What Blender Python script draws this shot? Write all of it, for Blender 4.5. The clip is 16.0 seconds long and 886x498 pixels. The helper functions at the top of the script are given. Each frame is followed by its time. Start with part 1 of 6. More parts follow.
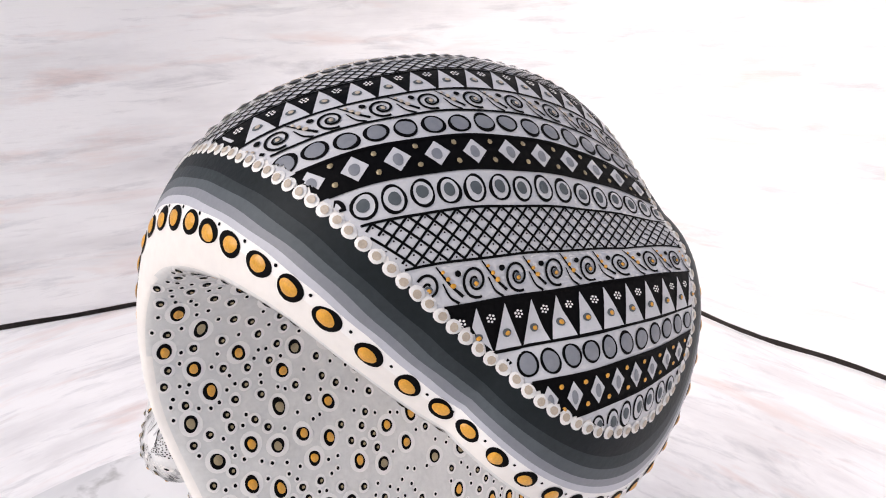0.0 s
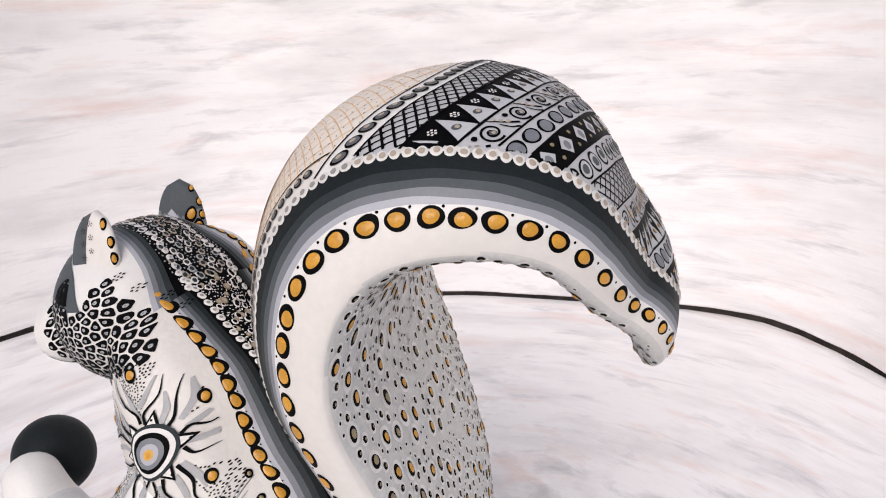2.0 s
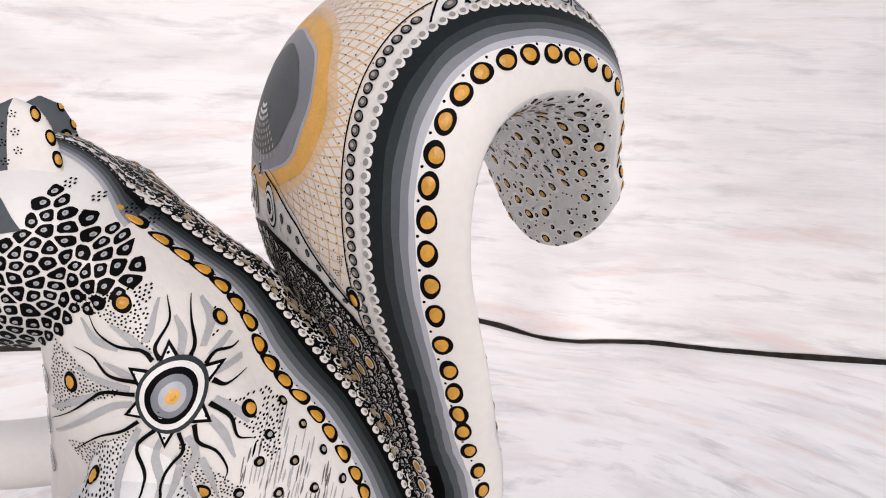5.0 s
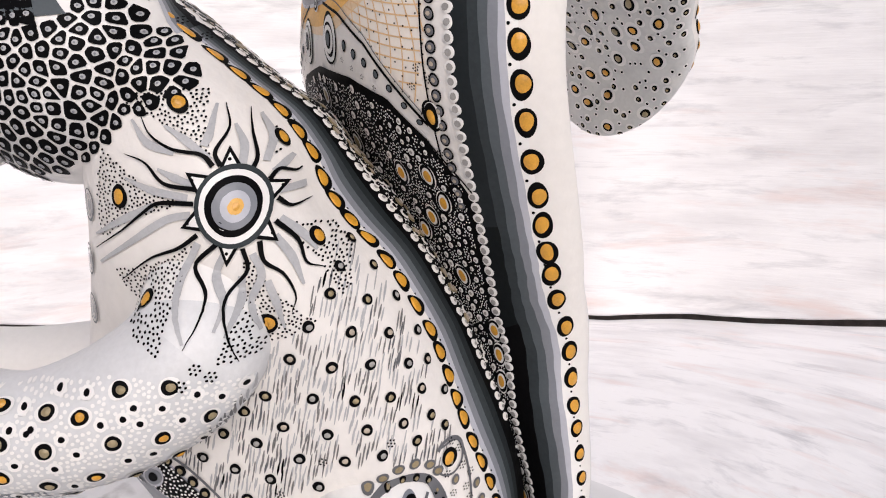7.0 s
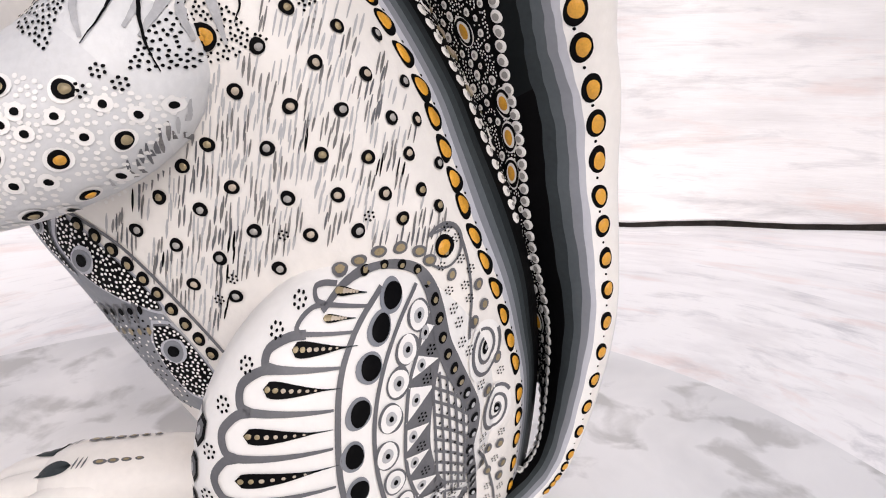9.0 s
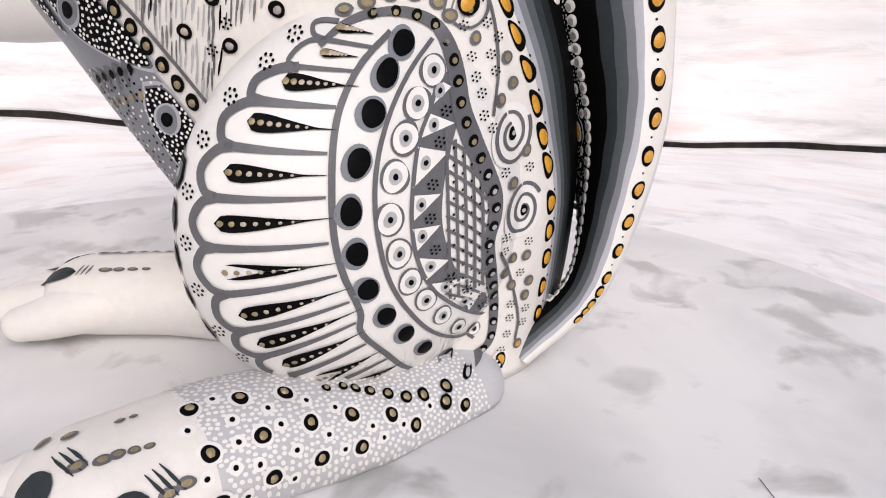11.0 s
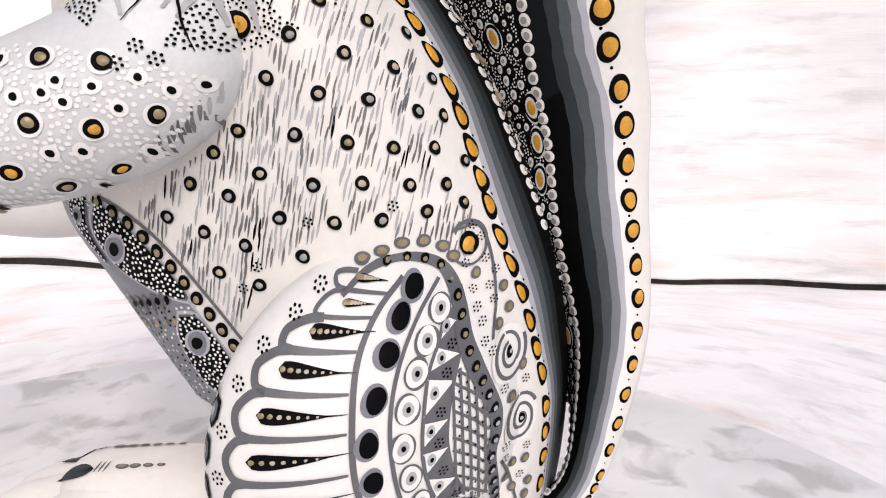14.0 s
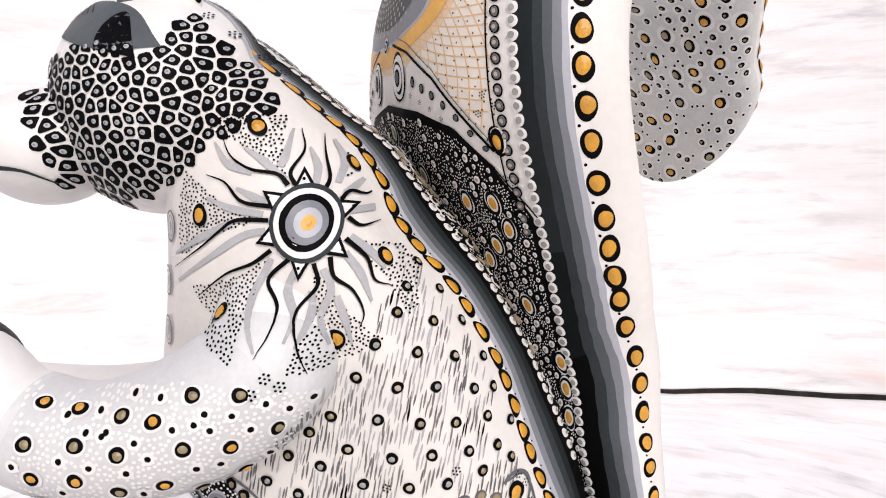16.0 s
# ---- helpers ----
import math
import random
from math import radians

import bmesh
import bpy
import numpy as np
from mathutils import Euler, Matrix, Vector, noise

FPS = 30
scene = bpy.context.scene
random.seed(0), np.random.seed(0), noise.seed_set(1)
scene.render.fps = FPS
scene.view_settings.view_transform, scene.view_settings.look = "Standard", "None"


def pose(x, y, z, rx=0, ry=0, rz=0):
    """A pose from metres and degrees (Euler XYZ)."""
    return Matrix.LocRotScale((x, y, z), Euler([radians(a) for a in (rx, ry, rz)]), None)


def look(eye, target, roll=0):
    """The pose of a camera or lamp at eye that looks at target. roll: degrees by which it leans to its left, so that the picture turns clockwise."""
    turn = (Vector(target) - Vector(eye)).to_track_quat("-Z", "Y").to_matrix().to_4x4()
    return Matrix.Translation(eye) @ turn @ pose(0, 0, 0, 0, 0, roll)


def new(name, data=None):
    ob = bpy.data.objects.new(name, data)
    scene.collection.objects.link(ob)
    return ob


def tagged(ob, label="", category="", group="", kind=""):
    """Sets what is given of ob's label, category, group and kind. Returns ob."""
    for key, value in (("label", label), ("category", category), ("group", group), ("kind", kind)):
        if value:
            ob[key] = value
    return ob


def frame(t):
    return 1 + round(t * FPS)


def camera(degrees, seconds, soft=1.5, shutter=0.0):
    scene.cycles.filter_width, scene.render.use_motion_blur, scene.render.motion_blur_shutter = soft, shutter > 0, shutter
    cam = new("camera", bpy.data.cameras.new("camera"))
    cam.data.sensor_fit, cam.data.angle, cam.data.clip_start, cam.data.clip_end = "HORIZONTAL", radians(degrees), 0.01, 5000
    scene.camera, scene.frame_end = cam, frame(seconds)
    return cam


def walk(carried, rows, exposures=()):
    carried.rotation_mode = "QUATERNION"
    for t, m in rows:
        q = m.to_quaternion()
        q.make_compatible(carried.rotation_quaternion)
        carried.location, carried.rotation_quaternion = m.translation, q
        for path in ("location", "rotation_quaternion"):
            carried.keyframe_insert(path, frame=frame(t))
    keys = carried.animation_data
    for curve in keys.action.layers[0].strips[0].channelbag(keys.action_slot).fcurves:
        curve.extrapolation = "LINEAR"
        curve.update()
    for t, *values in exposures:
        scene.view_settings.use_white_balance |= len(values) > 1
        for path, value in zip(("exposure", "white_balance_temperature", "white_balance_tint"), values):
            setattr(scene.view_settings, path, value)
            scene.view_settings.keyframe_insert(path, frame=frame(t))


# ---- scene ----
cam = camera(65.3, 16.0, 1.05)
METRES, EYE, TILT, LEAN, TURN = 0.6, 0.285, -19.3, 2.4, -15.0
ROWS = [
    (0.0, 0.0, 0.0, 0.0, -0.0, 0.0, -0.0),
    (0.5, -0.0585, -0.0031, -0.0023, -9.58, 0.2, 3.92),
    (1.0, -0.1252, -0.0034, 0.0001, -19.05, -0.47, 7.22),
    (1.5, -0.1934, 0.0042, 0.0074, -28.51, -1.57, 10.58),
    (2.0, -0.264, 0.0317, 0.0134, -39.54, -3.67, 13.58),
    (2.5, -0.3039, 0.061, 0.0138, -48.14, -5.24, 15.81),
    (3.0, -0.3376, 0.1044, 0.0152, -57.96, -6.85, 17.61),
    (3.5, -0.3698, 0.1472, 0.0161, -67.62, -9.22, 18.92),
    (6.0, -0.4295, 0.2879, -0.0556, -80.95, -7.16, 16.97),
    (6.5, -0.4238, 0.3002, -0.0742, -79.98, -5.81, 18.24),
    (7.0, -0.4113, 0.3149, -0.0977, -79.03, -5.52, 18.48),
    (7.5, -0.3982, 0.326, -0.1217, -78.58, -5.7, 18.44),
    (8.0, -0.3864, 0.329, -0.144, -77.84, -7.4, 18.62),
    (8.5, -0.372, 0.3379, -0.1633, -77.65, -8.78, 18.42),
    (9.0, -0.3629, 0.3399, -0.1778, -76.95, -9.17, 18.3),
    (9.5, -0.358, 0.3402, -0.195, -75.3, -8.82, 18.15),
    (10.0, -0.3529, 0.3417, -0.2211, -72.99, -8.45, 17.38),
    (12.5, -0.3411, 0.3582, -0.2499, -71.89, -14.73, 17.01),
    (13.0, -0.347, 0.3542, -0.2341, -72.39, -9.31, 16.99),
    (13.5, -0.3539, 0.3477, -0.2208, -72.7, -5.32, 17.07),
    (14.0, -0.364, 0.3404, -0.2052, -72.87, -2.18, 17.46),
    (14.5, -0.382, 0.3284, -0.1808, -73.31, 1.01, 17.63),
    (15.0, -0.3994, 0.3171, -0.1626, -73.01, 4.39, 18.28),
    (15.5, -0.4077, 0.3183, -0.148, -73.43, 4.91, 19.03),
    (16.0, -0.4162, 0.3261, -0.121, -74.09, 3.03, 18.47),
]
walk(cam, [(t, pose(0, 0, EYE, TILT, LEAN, TURN) @ pose(METRES * x, METRES * y, METRES * z, 90 + pitch, roll, yaw)) for t, x, y, z, yaw, pitch, roll in ROWS],
     exposures=[(0.0, -0.40), (1.5, -0.64), (2.0, -0.76), (3.0, -0.86), (3.6, -0.85), (6.0, -0.71), (7.5, -0.63), (9.0, -0.60), (12.5, -0.58), (14.0, -0.51), (16.0, -0.44)])

# ---- light: an even, bright daylight from a high window, soft all round ----
world = bpy.data.worlds.new("daylight")
scene.world = world
world.use_nodes = True
wn = world.node_tree
sky = wn.nodes.new("ShaderNodeTexSky")
sky.sky_type, sky.sun_disc = "NISHITA", False
sky.sun_elevation, sky.sun_rotation = radians(37), radians(251)
sky.air_density, sky.dust_density, sky.ozone_density = 1.0, 3.0, 0.6
wn.nodes["Background"].inputs["Strength"].default_value = 0.15
wn.links.new(sky.outputs["Color"], wn.nodes["Background"].inputs["Color"])
sun = new("sun", bpy.data.lights.new("sun", "SUN"))
sun.data.energy, sun.data.angle, sun.data.color = 2.3, radians(40), (0.99, 0.957, 1.03)
sun.matrix_world = look((-1.3, -0.25, 1.05), (0, 0.2, 0))


# ---- materials ----
def material(name, color, rough=0.45, spec=0.5, var=0.06, scale=60.0, bump=0.0, bump_scale=400.0, metal=0.0):
    """A painted surface: base colour with uneven coverage at two sizes, and a fine brush relief."""
    m = bpy.data.materials.new(name)
    m.use_nodes = True
    nt = m.node_tree
    b = nt.nodes["Principled BSDF"]
    b.inputs["Roughness"].default_value = rough
    b.inputs["Metallic"].default_value = metal
    b.inputs["Specular IOR Level"].default_value = spec
    tc = nt.nodes.new("ShaderNodeTexCoord")
    n1 = nt.nodes.new("ShaderNodeTexNoise")
    n1.inputs["Scale"].default_value, n1.inputs["Detail"].default_value = scale, 4
    n2 = nt.nodes.new("ShaderNodeTexNoise")
    n2.inputs["Scale"].default_value, n2.inputs["Detail"].default_value = scale * 9, 3
    mix = nt.nodes.new("ShaderNodeMath")
    mix.operation = "MULTIPLY_ADD"
    mix.inputs[1].default_value = 0.5
    ramp = nt.nodes.new("ShaderNodeValToRGB")
    lo = [max(0, c * (1 - var * 2)) for c in color]
    hi = [min(1, c * (1 + var)) for c in color]
    ramp.color_ramp.elements[0].position, ramp.color_ramp.elements[1].position = 0.3, 0.85
    ramp.color_ramp.elements[0].color, ramp.color_ramp.elements[1].color = (*lo, 1), (*hi, 1)
    for n in (n1, n2):
        nt.links.new(tc.outputs["Object"], n.inputs["Vector"])
    nt.links.new(n2.outputs["Fac"], mix.inputs[0])
    half = nt.nodes.new("ShaderNodeMath")
    half.operation = "MULTIPLY"
    half.inputs[1].default_value = 0.6
    nt.links.new(n1.outputs["Fac"], half.inputs[0])
    nt.links.new(half.outputs[0], mix.inputs[2])
    nt.links.new(mix.outputs[0], ramp.inputs["Fac"])
    nt.links.new(ramp.outputs["Color"], b.inputs["Base Color"])
    if bump:
        n3 = nt.nodes.new("ShaderNodeTexNoise")
        n3.inputs["Scale"].default_value, n3.inputs["Detail"].default_value = bump_scale, 3
        bp = nt.nodes.new("ShaderNodeBump")
        bp.inputs["Strength"].default_value, bp.inputs["Distance"].default_value = bump, 0.0006
        nt.links.new(tc.outputs["Object"], n3.inputs["Vector"])
        nt.links.new(n3.outputs["Fac"], bp.inputs["Height"])
        nt.links.new(bp.outputs["Normal"], b.inputs["Normal"])
    return m


PALETTE = {
    "cream": material("cream paint", (0.80, 0.765, 0.725), 0.4, 0.4, 0.04, 45, 0.25, 500),
    "white": material("white paint", (0.84, 0.82, 0.795), 0.4, 0.4, 0.03, 60, 0.2, 600),
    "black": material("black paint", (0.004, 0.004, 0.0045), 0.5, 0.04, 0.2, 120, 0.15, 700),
    "coal": material("ink paint with shade", (0.0085, 0.0105, 0.0115), 0.5, 0.06, 0.12, 90, 0.2, 600),
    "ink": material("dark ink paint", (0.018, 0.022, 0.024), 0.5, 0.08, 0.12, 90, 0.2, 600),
    "dark": material("dark slate paint", (0.040, 0.048, 0.052), 0.5, 0.08, 0.12, 90, 0.2, 600),
    "slate": material("slate paint", (0.095, 0.109, 0.119), 0.5, 0.15, 0.08, 90, 0.2, 600),
    "grey": material("mid grey paint", (0.21, 0.22, 0.245), 0.42, 0.45, 0.06, 90, 0.2, 600),
    "pale": material("pale grey paint", (0.47, 0.475, 0.52), 0.42, 0.45, 0.05, 90, 0.2, 600),
    "blush": material("warm cream paint", (0.87, 0.80, 0.72), 0.4, 0.4, 0.05, 45, 0.25, 500),
    "sleeve edge": material("thin grey wash", (0.71, 0.71, 0.71), 0.42, 0.45, 0.06, 90, 0.2, 600),
    "sleeve": material("light grey sleeve paint", (0.66, 0.66, 0.665), 0.42, 0.45, 0.06, 90, 0.2, 600),
    "light": material("light grey paint", (0.55, 0.55, 0.57), 0.42, 0.45, 0.05, 90, 0.2, 600),
    "line": material("grey line paint", (0.13, 0.13, 0.14), 0.45, 0.4, 0.1, 200, 0.1, 700),
    "soft": material("soft grey wash", (0.46, 0.46, 0.47), 0.45, 0.4, 0.1, 150, 0.1, 700),
    "gold": material("gold paint", (0.71, 0.345, 0.032), 0.34, 0.6, 0.2, 260, 0.4, 900, 0.0),
    "apricot": material("apricot wash", (0.85, 0.63, 0.40), 0.45, 0.4, 0.1, 160, 0.1, 600),
    "orange": material("orange wash", (0.86, 0.47, 0.10), 0.45, 0.4, 0.12, 160, 0.1, 600),
    "peach": material("peach line", (0.82, 0.55, 0.29), 0.45, 0.4, 0.1, 160, 0.1, 600),
    "bronze": material("dull gold paint", (0.34, 0.27, 0.15), 0.38, 0.6, 0.2, 260, 0.3, 900, 0.2),
    "bead": material("white bead paint", (0.82, 0.80, 0.77), 0.35, 0.5, 0.06, 300, 0.3, 900),
    "core": material("grey bead centre", (0.36, 0.345, 0.325), 0.4, 0.5, 0.15, 300, 0.2, 900),
    "beige": material("beige dot paint", (0.50, 0.42, 0.33), 0.4, 0.5, 0.15, 300, 0.2, 900),
    "mist": material("misty grey paint", (0.70, 0.695, 0.675), 0.45, 0.4, 0.08, 70, 0.15, 600),
    "dash": material("thin grey brush paint", (0.24, 0.23, 0.225), 0.5, 0.3, 0.35, 220, 0.1, 700),
}
SLOTS = {k: i for i, k in enumerate(PALETTE)}


# ---- the setting: white boards, a bent upright board behind, a round marble slab ----
def board_material(name, marble=False):
    m = bpy.data.materials.new(name)
    m.use_nodes = True
    nt = m.node_tree
    b = nt.nodes["Principled BSDF"]
    b.inputs["Roughness"].default_value = 0.28 if marble else 0.85
    b.inputs["Specular IOR Level"].default_value = 0.5 if marble else 0.15
    return m, nt, b


def lime_wood(name):
    """White-limed weathered boards: long horizontal streaks, grey grain and rosy worn patches. U runs along the board, V up."""
    m, nt, b = board_material(name)
    uv = nt.nodes.new("ShaderNodeUVMap")
    uv.uv_map = "along"

    def noise_at(sx, sy, scale, detail=4, rough=0.6, dist=0.0):
        mp = nt.nodes.new("ShaderNodeMapping")
        mp.inputs["Scale"].default_value = (sx, sy, 1)
        n = nt.nodes.new("ShaderNodeTexNoise")
        n.inputs["Scale"].default_value, n.inputs["Detail"].default_value = scale, detail
        n.inputs["Roughness"].default_value, n.inputs["Distortion"].default_value = rough, dist
        nt.links.new(uv.outputs["UV"], mp.inputs["Vector"])
        nt.links.new(mp.outputs["Vector"], n.inputs["Vector"])
        return n.outputs["Fac"]

    def layer(base, fac, lo, hi, color, strength):
        r = nt.nodes.new("ShaderNodeMapRange")
        r.inputs["From Min"].default_value, r.inputs["From Max"].default_value = lo, hi
        r.inputs["To Max"].default_value = strength
        nt.links.new(fac, r.inputs["Value"])
        x = nt.nodes.new("ShaderNodeMix")
        x.data_type = "RGBA"
        nt.links.new(r.outputs["Result"], x.inputs["Factor"])
        if isinstance(base, tuple):
            x.inputs["A"].default_value = base
        else:
            nt.links.new(base, x.inputs["A"])
        x.inputs["B"].default_value = (*color, 1)
        return x.outputs["Result"]

    c = layer((0.90, 0.885, 0.885, 1), noise_at(1.6, 7, 3.2, 5), 0.46, 0.80, (0.66, 0.64, 0.645), 0.9)
    c = layer(c, noise_at(2.6, 15, 3.0, 6, 0.65, 0.4), 0.54, 0.72, (0.50, 0.495, 0.51), 0.70)
    c = layer(c, noise_at(2.6, 15, 2.1, 5, 0.6, 0.3), 0.55, 0.72, (0.76, 0.58, 0.53), 0.55)
    c = layer(c, noise_at(7, 70, 4.0, 4, 0.6), 0.58, 0.85, (0.60, 0.58, 0.58), 0.45)
    nt.links.new(c, b.inputs["Base Color"])
    bp = nt.nodes.new("ShaderNodeBump")
    bp.inputs["Strength"].default_value, bp.inputs["Distance"].default_value = 0.3, 0.001
    nt.links.new(noise_at(4, 90, 5.0, 5), bp.inputs["Height"])
    nt.links.new(bp.outputs["Normal"], b.inputs["Normal"])
    return m


def marble_slab():
    m, nt, b = board_material("pale marble", True)
    tc = nt.nodes.new("ShaderNodeTexCoord")
    n1 = nt.nodes.new("ShaderNodeTexNoise")
    n1.inputs["Scale"].default_value, n1.inputs["Detail"].default_value, n1.inputs["Distortion"].default_value = 9, 7, 1.2
    n2 = nt.nodes.new("ShaderNodeTexNoise")
    n2.inputs["Scale"].default_value, n2.inputs["Detail"].default_value, n2.inputs["Distortion"].default_value = 46, 8, 0.4
    r1 = nt.nodes.new("ShaderNodeValToRGB")
    e = r1.color_ramp.elements
    e[0].position, e[0].color = 0.34, (0.63, 0.63, 0.635, 1)
    e[1].position, e[1].color = 0.58, (0.83, 0.82, 0.82, 1)
    r2 = nt.nodes.new("ShaderNodeValToRGB")
    e = r2.color_ramp.elements
    e[0].position, e[0].color = 0.34, (0.42, 0.42, 0.40, 1)
    e[1].position, e[1].color = 0.45, (1, 1, 1, 1)
    mx = nt.nodes.new("ShaderNodeMix")
    mx.data_type, mx.blend_type = "RGBA", "MULTIPLY"
    mx.inputs["Factor"].default_value = 0.6
    for n in (n1, n2):
        nt.links.new(tc.outputs["Object"], n.inputs["Vector"])
    nt.links.new(n1.outputs["Fac"], r1.inputs["Fac"])
    nt.links.new(n2.outputs["Fac"], r2.inputs["Fac"])
    nt.links.new(r1.outputs["Color"], mx.inputs["A"])
    nt.links.new(r2.outputs["Color"], mx.inputs["B"])
    nt.links.new(mx.outputs["Result"], b.inputs["Base Color"])
    return m


WOOD = lime_wood("white limed wood")


def mesh_object(name, verts, faces, mats, uvs=None, smooth=True):
    me = bpy.data.meshes.new(name)
    me.from_pydata([tuple(v) for v in verts], [], faces)
    for m in mats:
        me.materials.append(m)
    if uvs is not None:
        layer = me.uv_layers.new(name="along")
        for loop in me.loops:
            layer.data[loop.index].uv = uvs[loop.vertex_index]
    me.shade_smooth() if smooth else me.shade_flat()
    me.update()
    return new(name, me)


def spline(ctrl, n):
    """Points along a smooth curve through the given points."""
    c = np.array(ctrl, float)
    c = np.vstack([2 * c[0] - c[1], c, 2 * c[-1] - c[-2]])
    u = np.linspace(0, len(ctrl) - 1, n)
    i = np.clip(u.astype(int), 0, len(ctrl) - 2)
    f = (u - i)[:, None]
    p0, p1, p2, p3 = c[i], c[i + 1], c[i + 2], c[i + 3]
    return .5 * (2 * p1 + (p2 - p0) * f + (2 * p0 - 5 * p1 + 4 * p2 - p3) * f * f + (3 * p1 - p0 - 3 * p2 + p3) * f ** 3)


FLOOR_Z = -0.027
# the foot line of the upright board, in plan
ROUND = [(-60, 0.90), (-40, 0.67), (-28, 0.60), (-16, 0.567), (0, 0.577), (16, 0.578), (32, 0.568), (40, 0.545), (48, 0.512), (56, 0.508), (64, 0.52), (72, 0.52), (80, 0.525), (88, 0.54), (96, 0.545), (104, 0.53), (112, 0.508), (120, 0.525),
         (128, 0.538), (136, 0.553), (144, 0.578), (158, 0.66)]


def joint_z(a):
    """The height of the joint between the boards, round the backdrop."""
    return np.interp(a, [-60, 30, 40, 48, 56, 66, 96, 108, 114, 122, 128, 136, 144, 158], [-0.004, -0.001, 0.003, -0.003, -0.018, -0.026, -0.028, -0.037, -0.034, -0.029, -0.027, -0.019, -0.007, 0.0])


BEND = [(r * math.sin(radians(a)), 0.2 + r * math.cos(radians(a))) for a, r in ROUND[::-1]]


def upright_board(name, low, high, thick, set_back=0.0):
    """A board bent along the foot line; low and high give its edges by the angle round the middle."""
    line = spline(BEND, 520)
    tan = np.gradient(line, axis=0)
    tan /= np.linalg.norm(tan, axis=1)[:, None]
    nrm = np.stack([tan[:, 1], -tan[:, 0]], -1)
    run = np.concatenate([[0], np.cumsum(np.linalg.norm(np.diff(line, axis=0), axis=1))])
    verts, faces, uvs = [], [], []
    edge = 0.002
    for (x, y), n, s in zip(line, nrm, run):
        a = math.degrees(math.atan2(x, y - 0.2))
        w = 0.0013 * noise.noise((s * 9, 0.4, 0.3)) + 0.0008 * noise.noise((s * 34, 0.2, 1.7))
        z0, z1 = low(a, w), high(a, w)
        for d, z in ((0, z0 + edge), (0, z1 - edge), (edge, z1), (thick, z1), (thick, z0), (edge, z0)):
            verts.append((x + n[0] * (d + set_back), y + n[1] * (d + set_back), z))
            uvs.append((s, z))
    for a in range(len(line) - 1):
        for b in range(6):
            c = (b + 1) % 6
            faces.append((a * 6 + b, a * 6 + c, a * 6 + 6 + c, a * 6 + 6 + b))
    return mesh_object(name, verts, faces, [WOOD], uvs, False)


wall = upright_board("wall_back", lambda a, w: joint_z(a) + 0.0030 + w, lambda a, w: 0.75, 0.02)
tagged(wall, "white limed weathered wood board standing as backdrop", "wall", kind="structure")
# strip added behind the joint; its dark colour stands in for the gap's shade
edge = upright_board("trim", lambda a, w: FLOOR_Z - 0.025, lambda a, w: 0.04, 0.006, 0.011)
gap_dark = material("dark gap backing", (0.10, 0.085, 0.08), 0.7, 0.2, 0.3, 90, 0.3, 300)
edge.data.materials[0] = gap_dark
tagged(edge, "dark strip added behind the board joint for its shadowed gap", "trim", kind="structure")
gv, gu = [], []
FOOT_R = spline(ROUND, 400)
for j in range(25):
    for i in range(97):
        deg = -100 + 360 * i / 96
        a = radians(deg)
        reach = float(np.interp(deg, FOOT_R[:, 0], FOOT_R[:, 1])) + 0.004 if -60 <= deg <= 158 else 1.6
        r = 0.02 + (reach - 0.02) * j / 24
        lift = (joint_z(deg) - 0.0030 - FLOOR_Z) * max(0.0, (j / 24 - 0.5) / 0.5) ** 2 if -60 <= deg <= 158 else 0.0
        gv.append((r * math.sin(a), 0.2 + r * math.cos(a), FLOOR_Z + lift))
        gu.append((0.6 * a, r + 5))
gf = [(j * 97 + i, (j + 1) * 97 + i, (j + 1) * 97 + i + 1, j * 97 + i + 1) for j in range(24) for i in range(96)]
floor = mesh_object("floor", gv, gf, [WOOD], gu, True)
tagged(floor, "white limed wooden boards with rosy worn streaks", "floor", kind="structure")

# the marble slab
bm = bmesh.new()
bmesh.ops.create_cone(bm, cap_ends=True, segments=160, radius1=0.205, radius2=0.205, depth=-FLOOR_Z)
bmesh.ops.bevel(bm, geom=[e for e in bm.edges if abs(e.verts[0].co.z - e.verts[1].co.z) < 1e-6 and len(e.link_faces) == 2], offset=0.0012, segments=2, affect="EDGES")
me = bpy.data.meshes.new("marble_slab")
bm.to_mesh(me)
bm.free()
me.materials.append(marble_slab())
slab = new("marble_slab", me)
slab.location = (-0.05, 0.26, FLOOR_Z / 2)
tagged(slab, "round pale grey-veined marble slab under the figurine", "slab")


# ---- the carved animal figurine: its forms ----


class Sheet:
    """Collects vertices and faces of the one figurine mesh."""
    def __init__(self):
        self.v, self.f, self.m, self.count = [], [], [], 0

    def add(self, verts, faces, mats):
        self.v.append(np.asarray(verts, float))
        self.f += [tuple(i + self.count for i in q) for q in faces]
        self.m += [SLOTS[k] for k in mats] if not isinstance(mats, str) else [SLOTS[mats]] * len(faces)
        self.count += len(verts)


FIG = Sheet()


def grid(P, mats, wrap_v=False):
    """Adds a grid of points P[i, j]; mats: one name, or a function of (i, j)."""
    a, b = P.shape[:2]
    faces, names = [], []
    for i in range(a - 1):
        for j in range(b if wrap_v else b - 1):
            k = (j + 1) % b
            faces.append((i * b + j, i * b + k, (i + 1) * b + k, (i + 1) * b + j))
            names.append(mats if isinstance(mats, str) else mats(i, j))
    FIG.add(P.reshape(-1, 3), faces, names)


